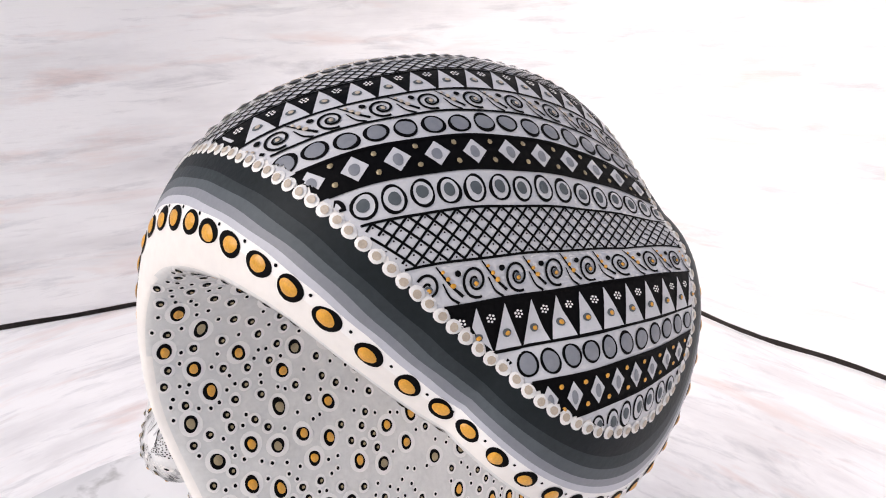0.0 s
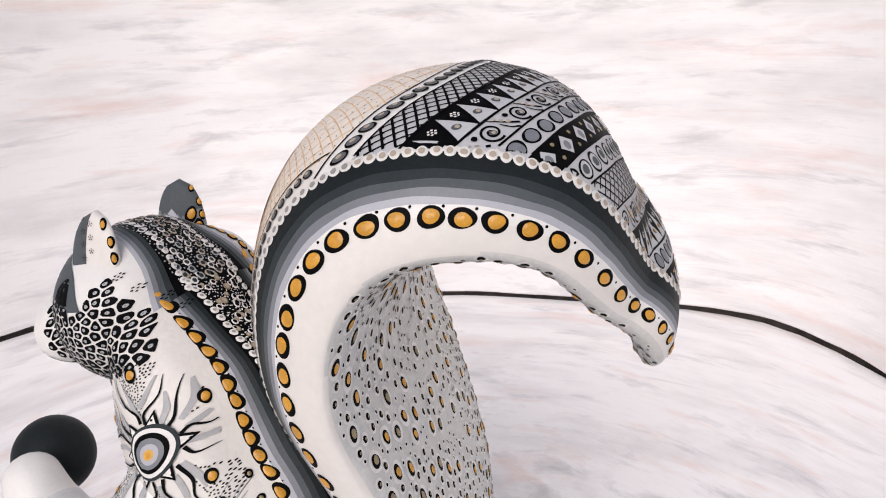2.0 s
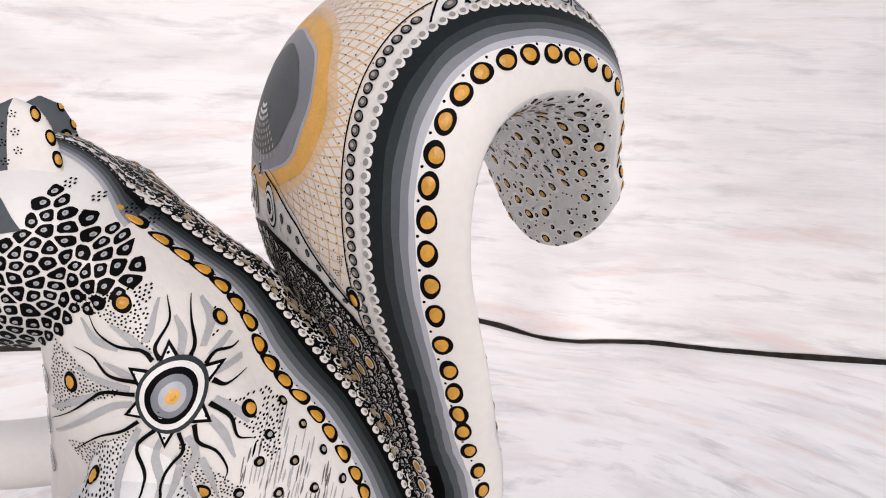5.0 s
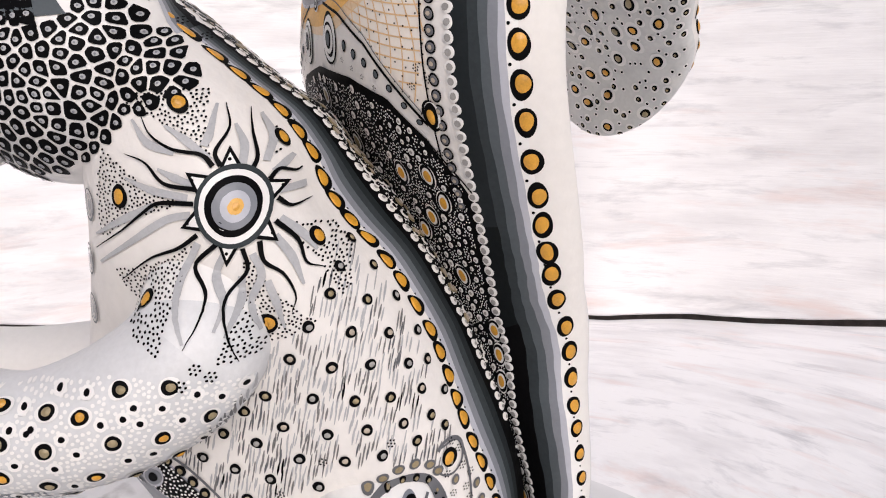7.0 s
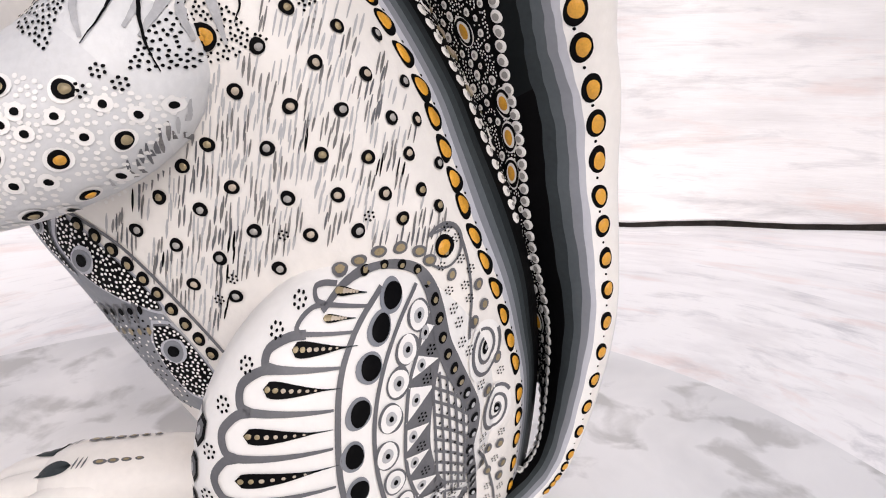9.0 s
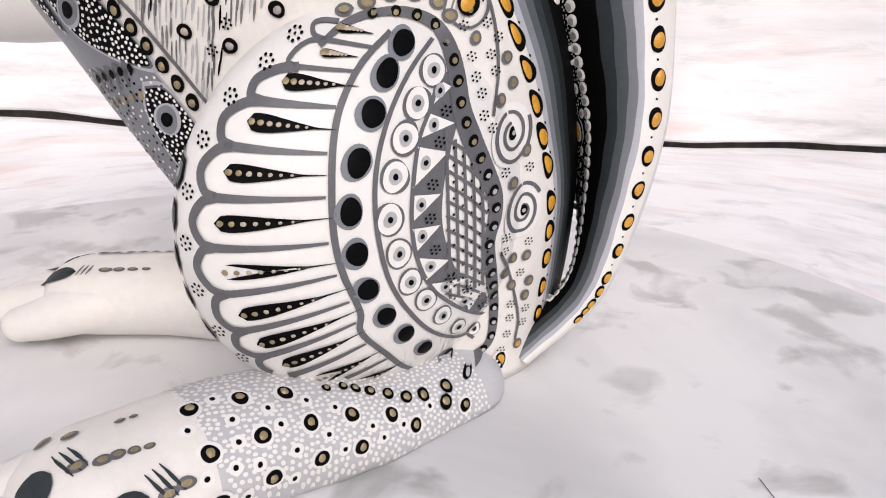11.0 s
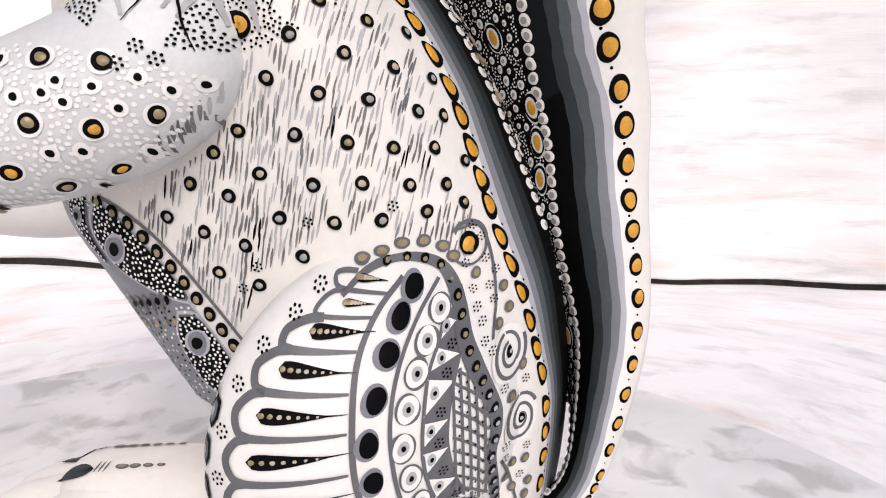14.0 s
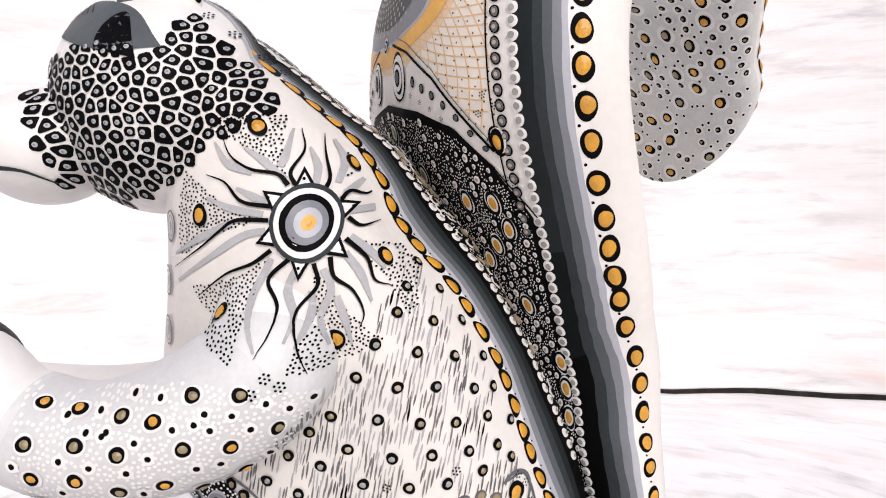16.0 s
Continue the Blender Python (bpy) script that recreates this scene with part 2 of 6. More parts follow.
# --- tail: rows of x, y, z, turn, half width, dome height, inner depth, angle of the bead line, angle of the gold line
TAIL = np.array([
    (-0.0117, 0.1876, 0.0044, -0.1829, 0.0085, 0.0049, 0.0040, 0.4185, 2.1148),
    (-0.0118, 0.1714, 0.0235, -0.2405, 0.0088, 0.0057, 0.0045, 0.3197, 2.0528),
    (0.0025, 0.1673, 0.0540, 0.1391, 0.0257, 0.0102, 0.0095, 0.5005, 1.7738),
    (0.0185, 0.1787, 0.0846, 0.4119, 0.0462, 0.0177, 0.0140, 0.7051, 1.4900),
    (0.0290, 0.1898, 0.1157, 0.4068, 0.0609, 0.0219, 0.0135, 0.7947, 1.3268),
    (0.0304, 0.1974, 0.1496, 0.4283, 0.0652, 0.0281, 0.0090, 0.8413, 1.2677),
    (0.0247, 0.2047, 0.1927, 0.4126, 0.0685, 0.0364, 0.0056, 0.9053, 1.2803),
    (0.0302, 0.1916, 0.2243, 0.3210, 0.0641, 0.0442, 0.0075, 0.9303, 1.3096),
    (0.0466, 0.1640, 0.2333, 0.3745, 0.0586, 0.0369, 0.0100, 1.0005, 1.4198),
    (0.0662, 0.1412, 0.2145, 0.2563, 0.0455, 0.0178, 0.0110, 0.8155, 1.3523),
])
TIP, BOW = 0.928, 15.0
KT = len(TAIL)
TAIL_ENDS = np.vstack([2 * TAIL[0] - TAIL[1], TAIL, 2 * TAIL[-1] - TAIL[-2]])


def tail_at(u):
    c = TAIL_ENDS
    i = np.clip(u.astype(int), 0, KT - 2)
    f = (u - i)[:, None]
    p0, p1, p2, p3 = c[i], c[i + 1], c[i + 2], c[i + 3]
    return .5 * (2 * p1 + (p2 - p0) * f + (2 * p0 - 5 * p1 + 4 * p2 - p3) * f * f + (3 * p1 - p0 - 3 * p2 + p3) * f ** 3)


def tail_frame(u):
    q = tail_at(u)
    t = tail_at(np.minimum(u + 0.6, KT - 1))[:, :3] - tail_at(np.maximum(u - 0.6, 0))[:, :3]
    t /= np.linalg.norm(t, axis=1)[:, None]
    l = np.stack([np.cos(q[:, 3]), np.sin(q[:, 3]), 0 * u], -1)
    l -= t * np.sum(l * t, 1)[:, None]
    l /= np.linalg.norm(l, axis=1)[:, None]
    return q, t, l, np.cross(t, l)


UE = KT - 1.0           # where the round tip begins; lam runs up the near edge, round the tip and down the far edge


def tail_point(lam, phi):
    """Places on the tail for arrays lam (0 .. 2 UE + 1) and phi (0 crest, pi middle of the hollow face)."""
    lam, phi = np.broadcast_arrays(np.asarray(lam, float), np.asarray(phi, float))
    sh = lam.shape
    lam, phi = lam.ravel(), phi.ravel()
    u = np.where(lam <= UE, lam, np.where(lam <= UE + 1, UE, 2 * UE + 1 - lam))
    u = np.clip(u, 0, UE)
    beta = np.clip((lam - UE), 0, 1) * np.pi
    q, t, l, n = tail_frame(u)
    s, co = np.sin(phi), np.cos(phi)
    a = np.where(co >= 0, q[:, 4] * s, q[:, 4] * np.abs(s) ** .7)
    h = np.where(co >= 0, q[:, 5] * co, -q[:, 6] * ((np.abs(co) + 0.15) ** .7 - 0.265) / 0.838)
    along = a * np.sin(beta) * TIP
    X = q[:, :3] - (np.cos(beta) * a)[:, None] * l + along[:, None] * t + (h - BOW * along ** 2)[:, None] * n
    return X.reshape(*sh, 3)


def tail_lines(lam):
    """The bead angle and the gold angle at lam."""
    lam = np.atleast_1d(np.asarray(lam, float))
    u = np.where(lam <= UE, lam, np.where(lam <= UE + 1, UE, 2 * UE + 1 - lam))
    q = tail_at(np.clip(u, 0, UE))
    return q[:, 7], q[:, 8]


# bands between the bead line (0) and the gold line (1)
BANDS = [(0.0, "ink"), (0.27, "dark"), (0.42, "slate"), (0.56, "grey"), (0.69, "pale"), (0.80, "white")]


def black_edge(v):
    """Up to where the black ground of the tail's root reaches, by the share of the way from crest to beads."""
    return float(np.interp(v, [0, 0.31, 0.57, 0.76, 0.94, 1.0], [5.93, 5.88, 5.79, 5.61, 5.34, 5.22]))


def tear_edge(v):
    """The long black curve above it."""
    return float(np.interp(v, [0, 0.11, 0.264, 0.47, 0.655, 0.82, 1.0], [6.24, 6.20, 6.15, 6.02, 5.83, 5.65, 5.42]))


def build_tail():
    lam = np.concatenate([np.linspace(0, UE, 241), np.linspace(UE, UE + 1, 49)[1:], np.linspace(UE + 1, 2 * UE + 1, 181)[1:]])
    pb, pg = tail_lines(lam)
    cols, names = [], []
    for k in range(24):
        cols.append(pb * (k / 24))
        names.append("dome")
    cuts = [b[0] for b in BANDS] + [1.0]
    for k, (c, nm) in enumerate(BANDS):
        for h in (0, 0.5):
            f = c + (cuts[k + 1] - c) * h
            wob = 0.008 * np.sin(lam * 9 + k * 2.1) + 0.006 * np.sin(lam * 23 + k)
            cols.append(pb + (pg - pb) * (f + (wob if h == 0 and k > 0 else 0)))
            names.append(nm)
    for k in range(17):
        cols.append(pg + (np.pi - pg) * k / 16)
        names.append("rim%d" % k if k < 5 else "hollow")
    phi = np.stack(cols, 1)
    P = tail_point(np.repeat(lam[:, None], phi.shape[1], 1), phi)

    def mat(i, j):
        if names[j] == "dome":
            v = (j + 0.5) / 24
            u = min(lam[i], 2 * UE + 1 - lam[i])
            if u < black_edge(v) - 0.15:
                return "black"
            return "blush" if tear_edge(v) < u < 7.6 and v < 0.88 else "cream"
        if names[j] == "hollow":
            return "mist"
        if names[j][:3] == "rim":
            u = min(lam[i], 2 * UE + 1 - lam[i])
            return "cream" if int(names[j][3]) < np.interp(u, [5.6, 7.6], [5, 2]) else "mist"
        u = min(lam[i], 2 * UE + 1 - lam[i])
        # ink goes black down the tail: partly paint, partly shade put into it
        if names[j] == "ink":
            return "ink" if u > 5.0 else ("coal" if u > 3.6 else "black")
        return names[j]
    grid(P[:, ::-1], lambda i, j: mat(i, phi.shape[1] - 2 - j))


build_tail()


def ring_loft(sections, mats, cap=True):
    """Joins closed rings of points into a skin and closes both ends."""
    P = np.array(sections)
    if cap:
        P = np.concatenate([np.repeat(P[:1].mean(1, keepdims=True), P.shape[1], 1), P, np.repeat(P[-1:].mean(1, keepdims=True), P.shape[1], 1)])
    grid(P, mats, True)


def tube(path, radii, mats="white", seg=28, squash=1.0, up=(0, 0, 1), rows=40):
    """A limb along a smooth path with changing radius, rounded at both ends."""
    p = spline([(*a, r) for a, r in zip(path, radii)], rows)
    c, r = p[:, :3], p[:, 3]
    t = np.gradient(c, axis=0)
    t /= np.linalg.norm(t, axis=1)[:, None]
    upv = np.array(up, float)
    s = np.cross(t, upv)
    s /= np.linalg.norm(s, axis=1)[:, None]
    n = np.cross(s, t)
    a = np.linspace(0, 2 * np.pi, seg, endpoint=False)
    rings = []
    for k in range(6):
        e = np.sin((k + 0.3) / 6 * np.pi / 2)
        off = np.cos((k + 0.3) / 6 * np.pi / 2)
        rings.append((c[0] - t[0] * r[0] * off, r[0] * e, s[0], n[0]))
    rings += list(zip(c, r, s, n))
    for k in range(5, -1, -1):
        e = np.sin((k + 0.3) / 6 * np.pi / 2)
        off = np.cos((k + 0.3) / 6 * np.pi / 2)
        rings.append((c[-1] + t[-1] * r[-1] * off, r[-1] * e, s[-1], n[-1]))
    ring_loft([cc + rr * (np.cos(a)[:, None] * ss + squash * np.sin(a)[:, None] * nn) for cc, rr, ss, nn in rings], mats)


def blob(centre, radii, turn=0.0, mats="white", power=1.0, shear=0.0, nu=36, nv=56):
    """A rounded form; power below 1 flattens its sides; shear tilts its outer face."""
    th = np.linspace(0.001, np.pi - 0.001, nu)[:, None]
    ph = np.linspace(0, 2 * np.pi, nv, endpoint=False)[None]
    sg = lambda v: np.sign(v) * np.abs(v) ** power
    X = np.stack([radii[0] * sg(np.sin(th)) * sg(np.cos(ph)), radii[1] * sg(np.sin(th)) * sg(np.sin(ph)), radii[2] * sg(np.cos(th)) + 0 * ph], -1)
    X[..., 0] += shear * X[..., 1]
    c, s = math.cos(turn), math.sin(turn)
    R = np.array([[c, -s, 0], [s, c, 0], [0, 0, 1]])
    grid((X @ R.T + np.array(centre))[:, ::-1], mats, True)


# --- body: rows of height, spine, gold border (off the middle, depth), widest depth, half width, front
BODY = [(0.000, 0.181, 0.0165, 0.1870, 0.222, 0.034, 0.252), (0.022, 0.177, 0.0175, 0.1845, 0.222, 0.036, 0.259), (0.044, 0.1755, 0.0200, 0.1840, 0.222, 0.0375, 0.275),
        (0.060, 0.176, 0.0212, 0.1872, 0.225, 0.039, 0.286), (0.074, 0.177, 0.0230, 0.1913, 0.228, 0.0405, 0.295), (0.090, 0.181, 0.0236, 0.1978, 0.232, 0.0415, 0.305),
        (0.106, 0.1885, 0.0238, 0.2032, 0.237, 0.0425, 0.305), (0.120, 0.195, 0.0238, 0.2085, 0.242, 0.0440, 0.303), (0.138, 0.205, 0.0222, 0.2192, 0.252, 0.0470, 0.300),
        (0.149, 0.2125, 0.0215, 0.2288, 0.256, 0.0470, 0.299), (0.158, 0.2195, 0.0203, 0.2350, 0.259, 0.0455, 0.299), (0.167, 0.2275, 0.0200, 0.2384, 0.263, 0.0430, 0.300),
        (0.177, 0.2350, 0.0190, 0.2455, 0.268, 0.0400, 0.303), (0.186, 0.2475, 0.0190, 0.2556, 0.276, 0.0375, 0.309), (0.196, 0.2595, 0.0198, 0.2675, 0.285, 0.0340, 0.314), (0.205, 0.271, 0.0212, 0.2775, 0.293, 0.030, 0.318), (0.212, 0.283, 0.0120, 0.2900, 0.297, 0.016, 0.308)]


def body_rows(n):
    return spline(BODY, n)


BACK_A = 0.5            # the angle at which the gold border runs
BACK_CUTS = [0.0, 0.14, 0.28, 0.40, 0.50, 0.58, 0.66, 0.74, 0.82, 0.90, 1.0]
BACK_NAMES = ["black", "black", "black", "black", "ink", "dark", "slate", "grey", "pale", "cream"]


def body_point(row, a):
    """A place on the body skin: a = 0 along the spine, pi along the belly, positive on the side that shows."""
    z, yb, xg, yg, ym, w, yf = row
    a = np.asarray(a, float)
    b = np.abs(a)
    u = np.where(b < BACK_A, b / BACK_A, 1 + (b - BACK_A) / (np.pi - BACK_A) * 4)
    o = 0 * u
    xs = [-xg + o, o, xg + o, xg + 0.62 * (w - xg) + o, w + o, 0.74 * w + o, o, -0.74 * w + o]
    ys = [yg + o, yb + o, yg + o, yg + 0.36 * (ym - yg) + o, ym + o, ym + 0.72 * (yf - ym) + o, yf + o, ym + 0.72 * (yf - ym) + o]
    i = np.clip(u.astype(int), 0, 4)
    f = u - i

    def run_of(c):
        c = np.stack([np.broadcast_to(k, u.shape) for k in c])
        p0, p1, p2, p3 = (np.take_along_axis(c, (i + k)[None], 0)[0] for k in range(4))
        return .5 * (2 * p1 + (p2 - p0) * f + (2 * p0 - 5 * p1 + 4 * p2 - p3) * f * f + (3 * p1 - p0 - 3 * p2 + p3) * f ** 3)
    return np.stack([BODY_X - np.sign(a) * run_of(xs), run_of(ys), z + o], -1)


BODY_X = 0.0
rows_b = body_rows(110)
rings_b = []
for i, r in enumerate(rows_b):
    g = BACK_A
    h = np.concatenate([np.array(BACK_CUTS) * g, np.linspace(g, np.pi, 30)[1:]])
    rings_b.append(body_point(r, np.concatenate([h, -h[::-1][1:-1]])))
nh = len(BACK_CUTS) - 1


def body_mat(i, j):
    total = 2 * (nh + 29)
    j = j if j < total / 2 else total - 1 - j
    return BACK_NAMES[j] if j < nh else "cream"


ring_loft(rings_b, body_mat)

# --- head, muzzle, ears
HEAD_TURN = radians(22)
blob((-0.006, 0.2990, 0.1880), (0.037, 0.0295, 0.0305), HEAD_TURN, "white", 0.95)
blob((-0.018, 0.327, 0.176), (0.021, 0.018, 0.0155), HEAD_TURN, "white")


def ear(x, y, z, turn, mats):
    a = np.linspace(0, 2 * np.pi, 28, endpoint=False)
    rings = []
    for k in range(12):
        f = k / 11
        w = 0.0098 * math.sqrt(max(0.0, 1 - f ** 2.6)) + 0.0004
        d = 0.004 * (1 - f) + 0.0014
        X = np.stack([w * np.cos(a), d * np.sin(a) - 0.004 * f * f + 0.12 * w * np.cos(2 * a) * (1 - f), 0 * a + 0.0255 * f - 0.006], -1)
        c, s = math.cos(turn), math.sin(turn)
        rings.append(X @ np.array([[c, s, 0], [-s, c, 0], [0, 0, 1]]) + np.array((x, y, z)))
    ring_loft(rings, mats)


ear(-0.027, 0.292, 0.209, radians(107), lambda i, j: "slate" if j <= 5 or j >= 25 else "cream")
ear(0.019, 0.306, 0.208, radians(125), lambda i, j: "pale" if i < 4 else ("grey" if i < 7 else "slate"))

# --- limbs
def paw_mat(i, j):
    """Grey sleeve, pale paw."""
    return "sleeve" if 17 <= i <= 35 else ("sleeve edge" if 13 <= i <= 36 else "white")


tube([(-0.029, 0.263, 0.142), (-0.0425, 0.263, 0.1235), (-0.051, 0.277, 0.1130), (-0.0555, 0.297, 0.1085), (-0.0555, 0.316, 0.1135), (-0.0545, 0.325, 0.1235)], [0.014, 0.0165, 0.0155, 0.0135, 0.0125, 0.0105], paw_mat)
blob((-0.038, 0.342, 0.1180), (0.0160, 0.0165, 0.0170), 0.0, "ink")
tube([(0.030, 0.255, 0.118), (0.048, 0.280, 0.100), (0.052, 0.310, 0.090), (0.050, 0.345, 0.086), (0.044, 0.375, 0.090)], [0.014, 0.0160, 0.014, 0.0135, 0.0125])
HAUNCH = dict(centre=(-0.0317, 0.2204, 0.0462), radii=(0.0283, 0.0333, 0.0399), power=1.0, shear=0.612)
blob(HAUNCH["centre"], HAUNCH["radii"], 0.0, "white", HAUNCH["power"], -HAUNCH["shear"])
blob((0.030, 0.2235, 0.050), HAUNCH["radii"], 0.0, "white", HAUNCH["power"], HAUNCH["shear"])


FA = np.array((-0.690, 0.724, 0.0))     # the way the near foot points
FB = np.array((-0.724, -0.690, 0.0))


def foot(root, ahead, across, size=1.0, instep=0):
    """A long flat foot with three rounded toes."""
    r = np.array(root)
    at = lambda p, q, z: tuple(r + np.array(ahead) * p + np.array(across) * q + np.array((0, 0, z)))
    tube([at(-0.026, 0, 0.0020), at(0, 0, 0.0045), at(0.026, 0, 0.0100), at(0.050, 0, 0.0108)], [0.0125 * size, 0.0140 * size, 0.0140 * size, 0.0135 * size], lambda i, j: "light" if i < instep else "cream", 32, 0.82)
    for q, l in ((0.0085, 0.066), (0.0, 0.076), (-0.0085, 0.074)):
        tube([at(0.040, q * 0.8, 0.0110), at(0.052, q, 0.0100), at(l - 0.006, q * 1.1, 0.0080), at(l, q * 1.1, 0.0066)], [0.0062 * size, 0.0068 * size, 0.0058 * size, 0.0048 * size], "cream", 20, 1.0, (0, 0, 1), 24)


NEAR_FOOT = (-0.0460, 0.2240, 0.0)
foot(NEAR_FOOT, FA, FB, 1.0, 38)
foot((0.0040, 0.2520, 0.0), (-0.13, 0.9915, 0.0), (-0.9915, -0.13, 0.0), 0.95)

for v in FIG.v:
    v[:, 2] = np.maximum(v[:, 2], 0.0002)


# ---- the painter: every dot, ring, line and leaf is a thin layer of paint laid on the carved forms ----
from mathutils.bvhtree import BVHTree
from mathutils.kdtree import KDTree

SKIN = BVHTree.FromPolygons([tuple(v) for v in np.concatenate(FIG.v)], FIG.f)
LAYER = 0.0001
rng = random.Random(7)


def cast_many(origins, way):
    """Hits of rays; rows of nan where there is none."""
    pos = np.full((len(origins), 3), np.nan)
    nrm = np.full((len(origins), 3), np.nan)
    w = [Vector(way)] * len(origins) if np.ndim(way) == 1 else [Vector(d) for d in way]
    for k, o in enumerate(origins):
        hit = SKIN.ray_cast(Vector(o), w[k])
        if hit[0] is not None:
            n = hit[1] if hit[1].dot(w[k]) < 0 else -hit[1]
            pos[k], nrm[k] = hit[0], n
    return pos, nrm


def side(y0, z0, c=1.0, s=0.0):
    """Paints on the flank that shows: local p runs along y, q along z, turned by (c, s)."""
    def f(p, q):
        y, z = y0 + c * p - s * q, z0 + s * p + c * q
        pos, nrm = cast_many(np.stack([np.full_like(y, -0.3), y, z], -1), (1, 0, 0))
        pos[nrm[:, 0] > -0.20] = np.nan
        return pos, nrm
    return f


def pressed(place, along=(0, 0, 1)):
    """Paints on the skin nearest to a place: local p runs along the given way."""
    P0, i0, _, _ = SKIN.find_nearest(Vector(place))
    P0, N0 = np.array(P0), np.array(i0)
    if N0 @ (np.array(place) - np.array((0.0, 0.24, place[2]))) < 0:
        N0 = -N0
    T = np.array(along, float)
    T -= N0 * (T @ N0)
    T /= np.linalg.norm(T) + 1e-12
    B = np.cross(N0, T)

    def f(p, q):
        X = P0 + p[:, None] * T + q[:, None] * B + N0 * 0.0006
        pos, nrm = np.empty_like(X), np.empty_like(X)
        for k, x in enumerate(X):
            h = SKIN.find_nearest(Vector(x))
            n = np.array(h[1])
            pos[k], nrm[k] = h[0], n if n @ N0 > 0 else -n
        return pos, nrm
    return f


def slanted(anchor, a, b, way):
    """Paints along a slanted way: local p along a, q along b."""
    anchor, a, b = np.array(anchor), np.array(a, float), np.array(b, float)
    way = np.array(way, float) / np.linalg.norm(way)

    def f(p, q):
        return cast_many(anchor + p[:, None] * a + q[:, None] * b - way * 0.15, tuple(way))
    return f


AXO = np.array((0.03, 0.17, 0.20))
AXE = np.array((1, 0.15, -0.05))
AXE /= np.linalg.norm(AXE)
AXU = np.array((0, 0, 1.0)) - AXE * AXE[2]
AXU /= np.linalg.norm(AXU)
AXB = np.cross(AXE, AXU)
AXB *= -np.sign(AXB[1])
TABLE = KDTree(320 * 90)
_l = np.concatenate([np.linspace(0, UE, 130), np.linspace(UE, UE + 1, 60), np.linspace(UE + 1, 2 * UE + 1, 130)])
_p = np.linspace(0, 1.7, 90)
_D = tail_point(_l[:, None] + 0 * _p[None], _p[None] + 0 * _l[:, None])
for i in range(320):
    for j in range(90):
        TABLE.insert(_D[i, j], i * 90 + j)
TABLE.balance()


def dome_share(pos):
    """How far a place lies from crest (0) to bead line (1)."""
    _, k, d = TABLE.find(Vector(pos))
    l = _l[k // 90]
    if d > 0.003:
        return 9.0, l
    return _p[k % 90] / tail_lines(l)[0][0], l


def row_bend(rho, x):
    return rho - np.maximum(0, 16 * (1 - rho / 35)) * (np.maximum(0, -x - 0.005) / 0.04) ** 2


def curl(x0, r0, clip=0.97):
    """Paints on the curled end: local p along the row, q across the rows (r0 in degrees round the curl)."""
    def f(p, q):
        x = x0 + p
        th = np.radians(row_bend(r0 + np.degrees(q / 0.064), x))
        d = np.sin(th)[:, None] * AXB + np.cos(th)[:, None] * AXU
        pos, nrm = cast_many(AXO + x[:, None] * AXE + d * 0.14, -d)
        slip = np.isnan(pos[:, 0]) | (np.sum((pos - AXO) * d, 1) < 0.03)
        if slip.any():
            pos[slip], nrm[slip] = cast_many(AXO + (x[slip] + 0.0003)[:, None] * AXE + d[slip] * 0.14 + np.array((0, 0.0002, 0.0001)), -d[slip])
        for k in range(len(pos)):
            if not np.isnan(pos[k, 0]) and dome_share(pos[k])[0] > clip:
                pos[k] = np.nan
        return pos, nrm
    return f


def tail_normal(lam, phi):
    a = tail_point(lam + 1e-3, phi) - tail_point(lam - 1e-3, phi)
    b = tail_point(lam, phi + 1e-3) - tail_point(lam, phi - 1e-3)
    n = np.cross(a, b)
    n /= np.linalg.norm(n, axis=-1)[..., None] + 1e-12
    return n


def patch(G, h, k, core):
    """A curved patch through three by three places, for painting about its middle."""
    P = G[1, 1]
    A, B = (G[2, 1] - G[0, 1]) / (2 * h), (G[1, 2] - G[1, 0]) / (2 * k)
    AA, BB = (G[2, 1] - 2 * P + G[0, 1]) / h ** 2, (G[1, 2] - 2 * P + G[1, 0]) / k ** 2
    AB = (G[2, 2] - G[2, 0] - G[0, 2] + G[0, 0]) / (4 * h * k)
    sa, sb = math.sqrt(A @ A) + 1e-9, math.sqrt(B @ B) + 1e-9
    sg = 1.0 if np.cross(A, B) @ (P - core) > 0 else -1.0

    def f(p, q, c=1.0, s=0.0):
        u, v = ((c * p - s * q) / sa)[:, None], ((s * p + c * q) / sb)[:, None]
        pos = P + u * A + v * B + 0.5 * u * u * AA + 0.5 * v * v * BB + u * v * AB
        n = np.cross(A + u * AA + v * AB, B + v * BB + u * AB) * sg
        return pos, n / (np.linalg.norm(n, axis=1)[:, None] + 1e-12)
    return f


THREE = np.array([-1.0, 0.0, 1.0])
MID = np.array([1e-4, math.pi - 1e-4])


def on_tail(lam0, phi0, turn=0.0):
    """Paints on the tail skin about one place: local p up the tail, q from crest to hollow."""
    L = np.concatenate([np.repeat(lam0 + 0.03 * THREE, 3), [lam0, lam0]])
    F = np.concatenate([np.tile(phi0 + 0.03 * THREE, 3), MID])
    X = tail_point(L, F)
    g = patch(X[:9].reshape(3, 3, 3), 0.03, 0.03, X[9] * 0.45 + X[10] * 0.55)
    c, s = math.cos(turn), math.sin(turn)
    return lambda p, q: g(p, q, c, s)


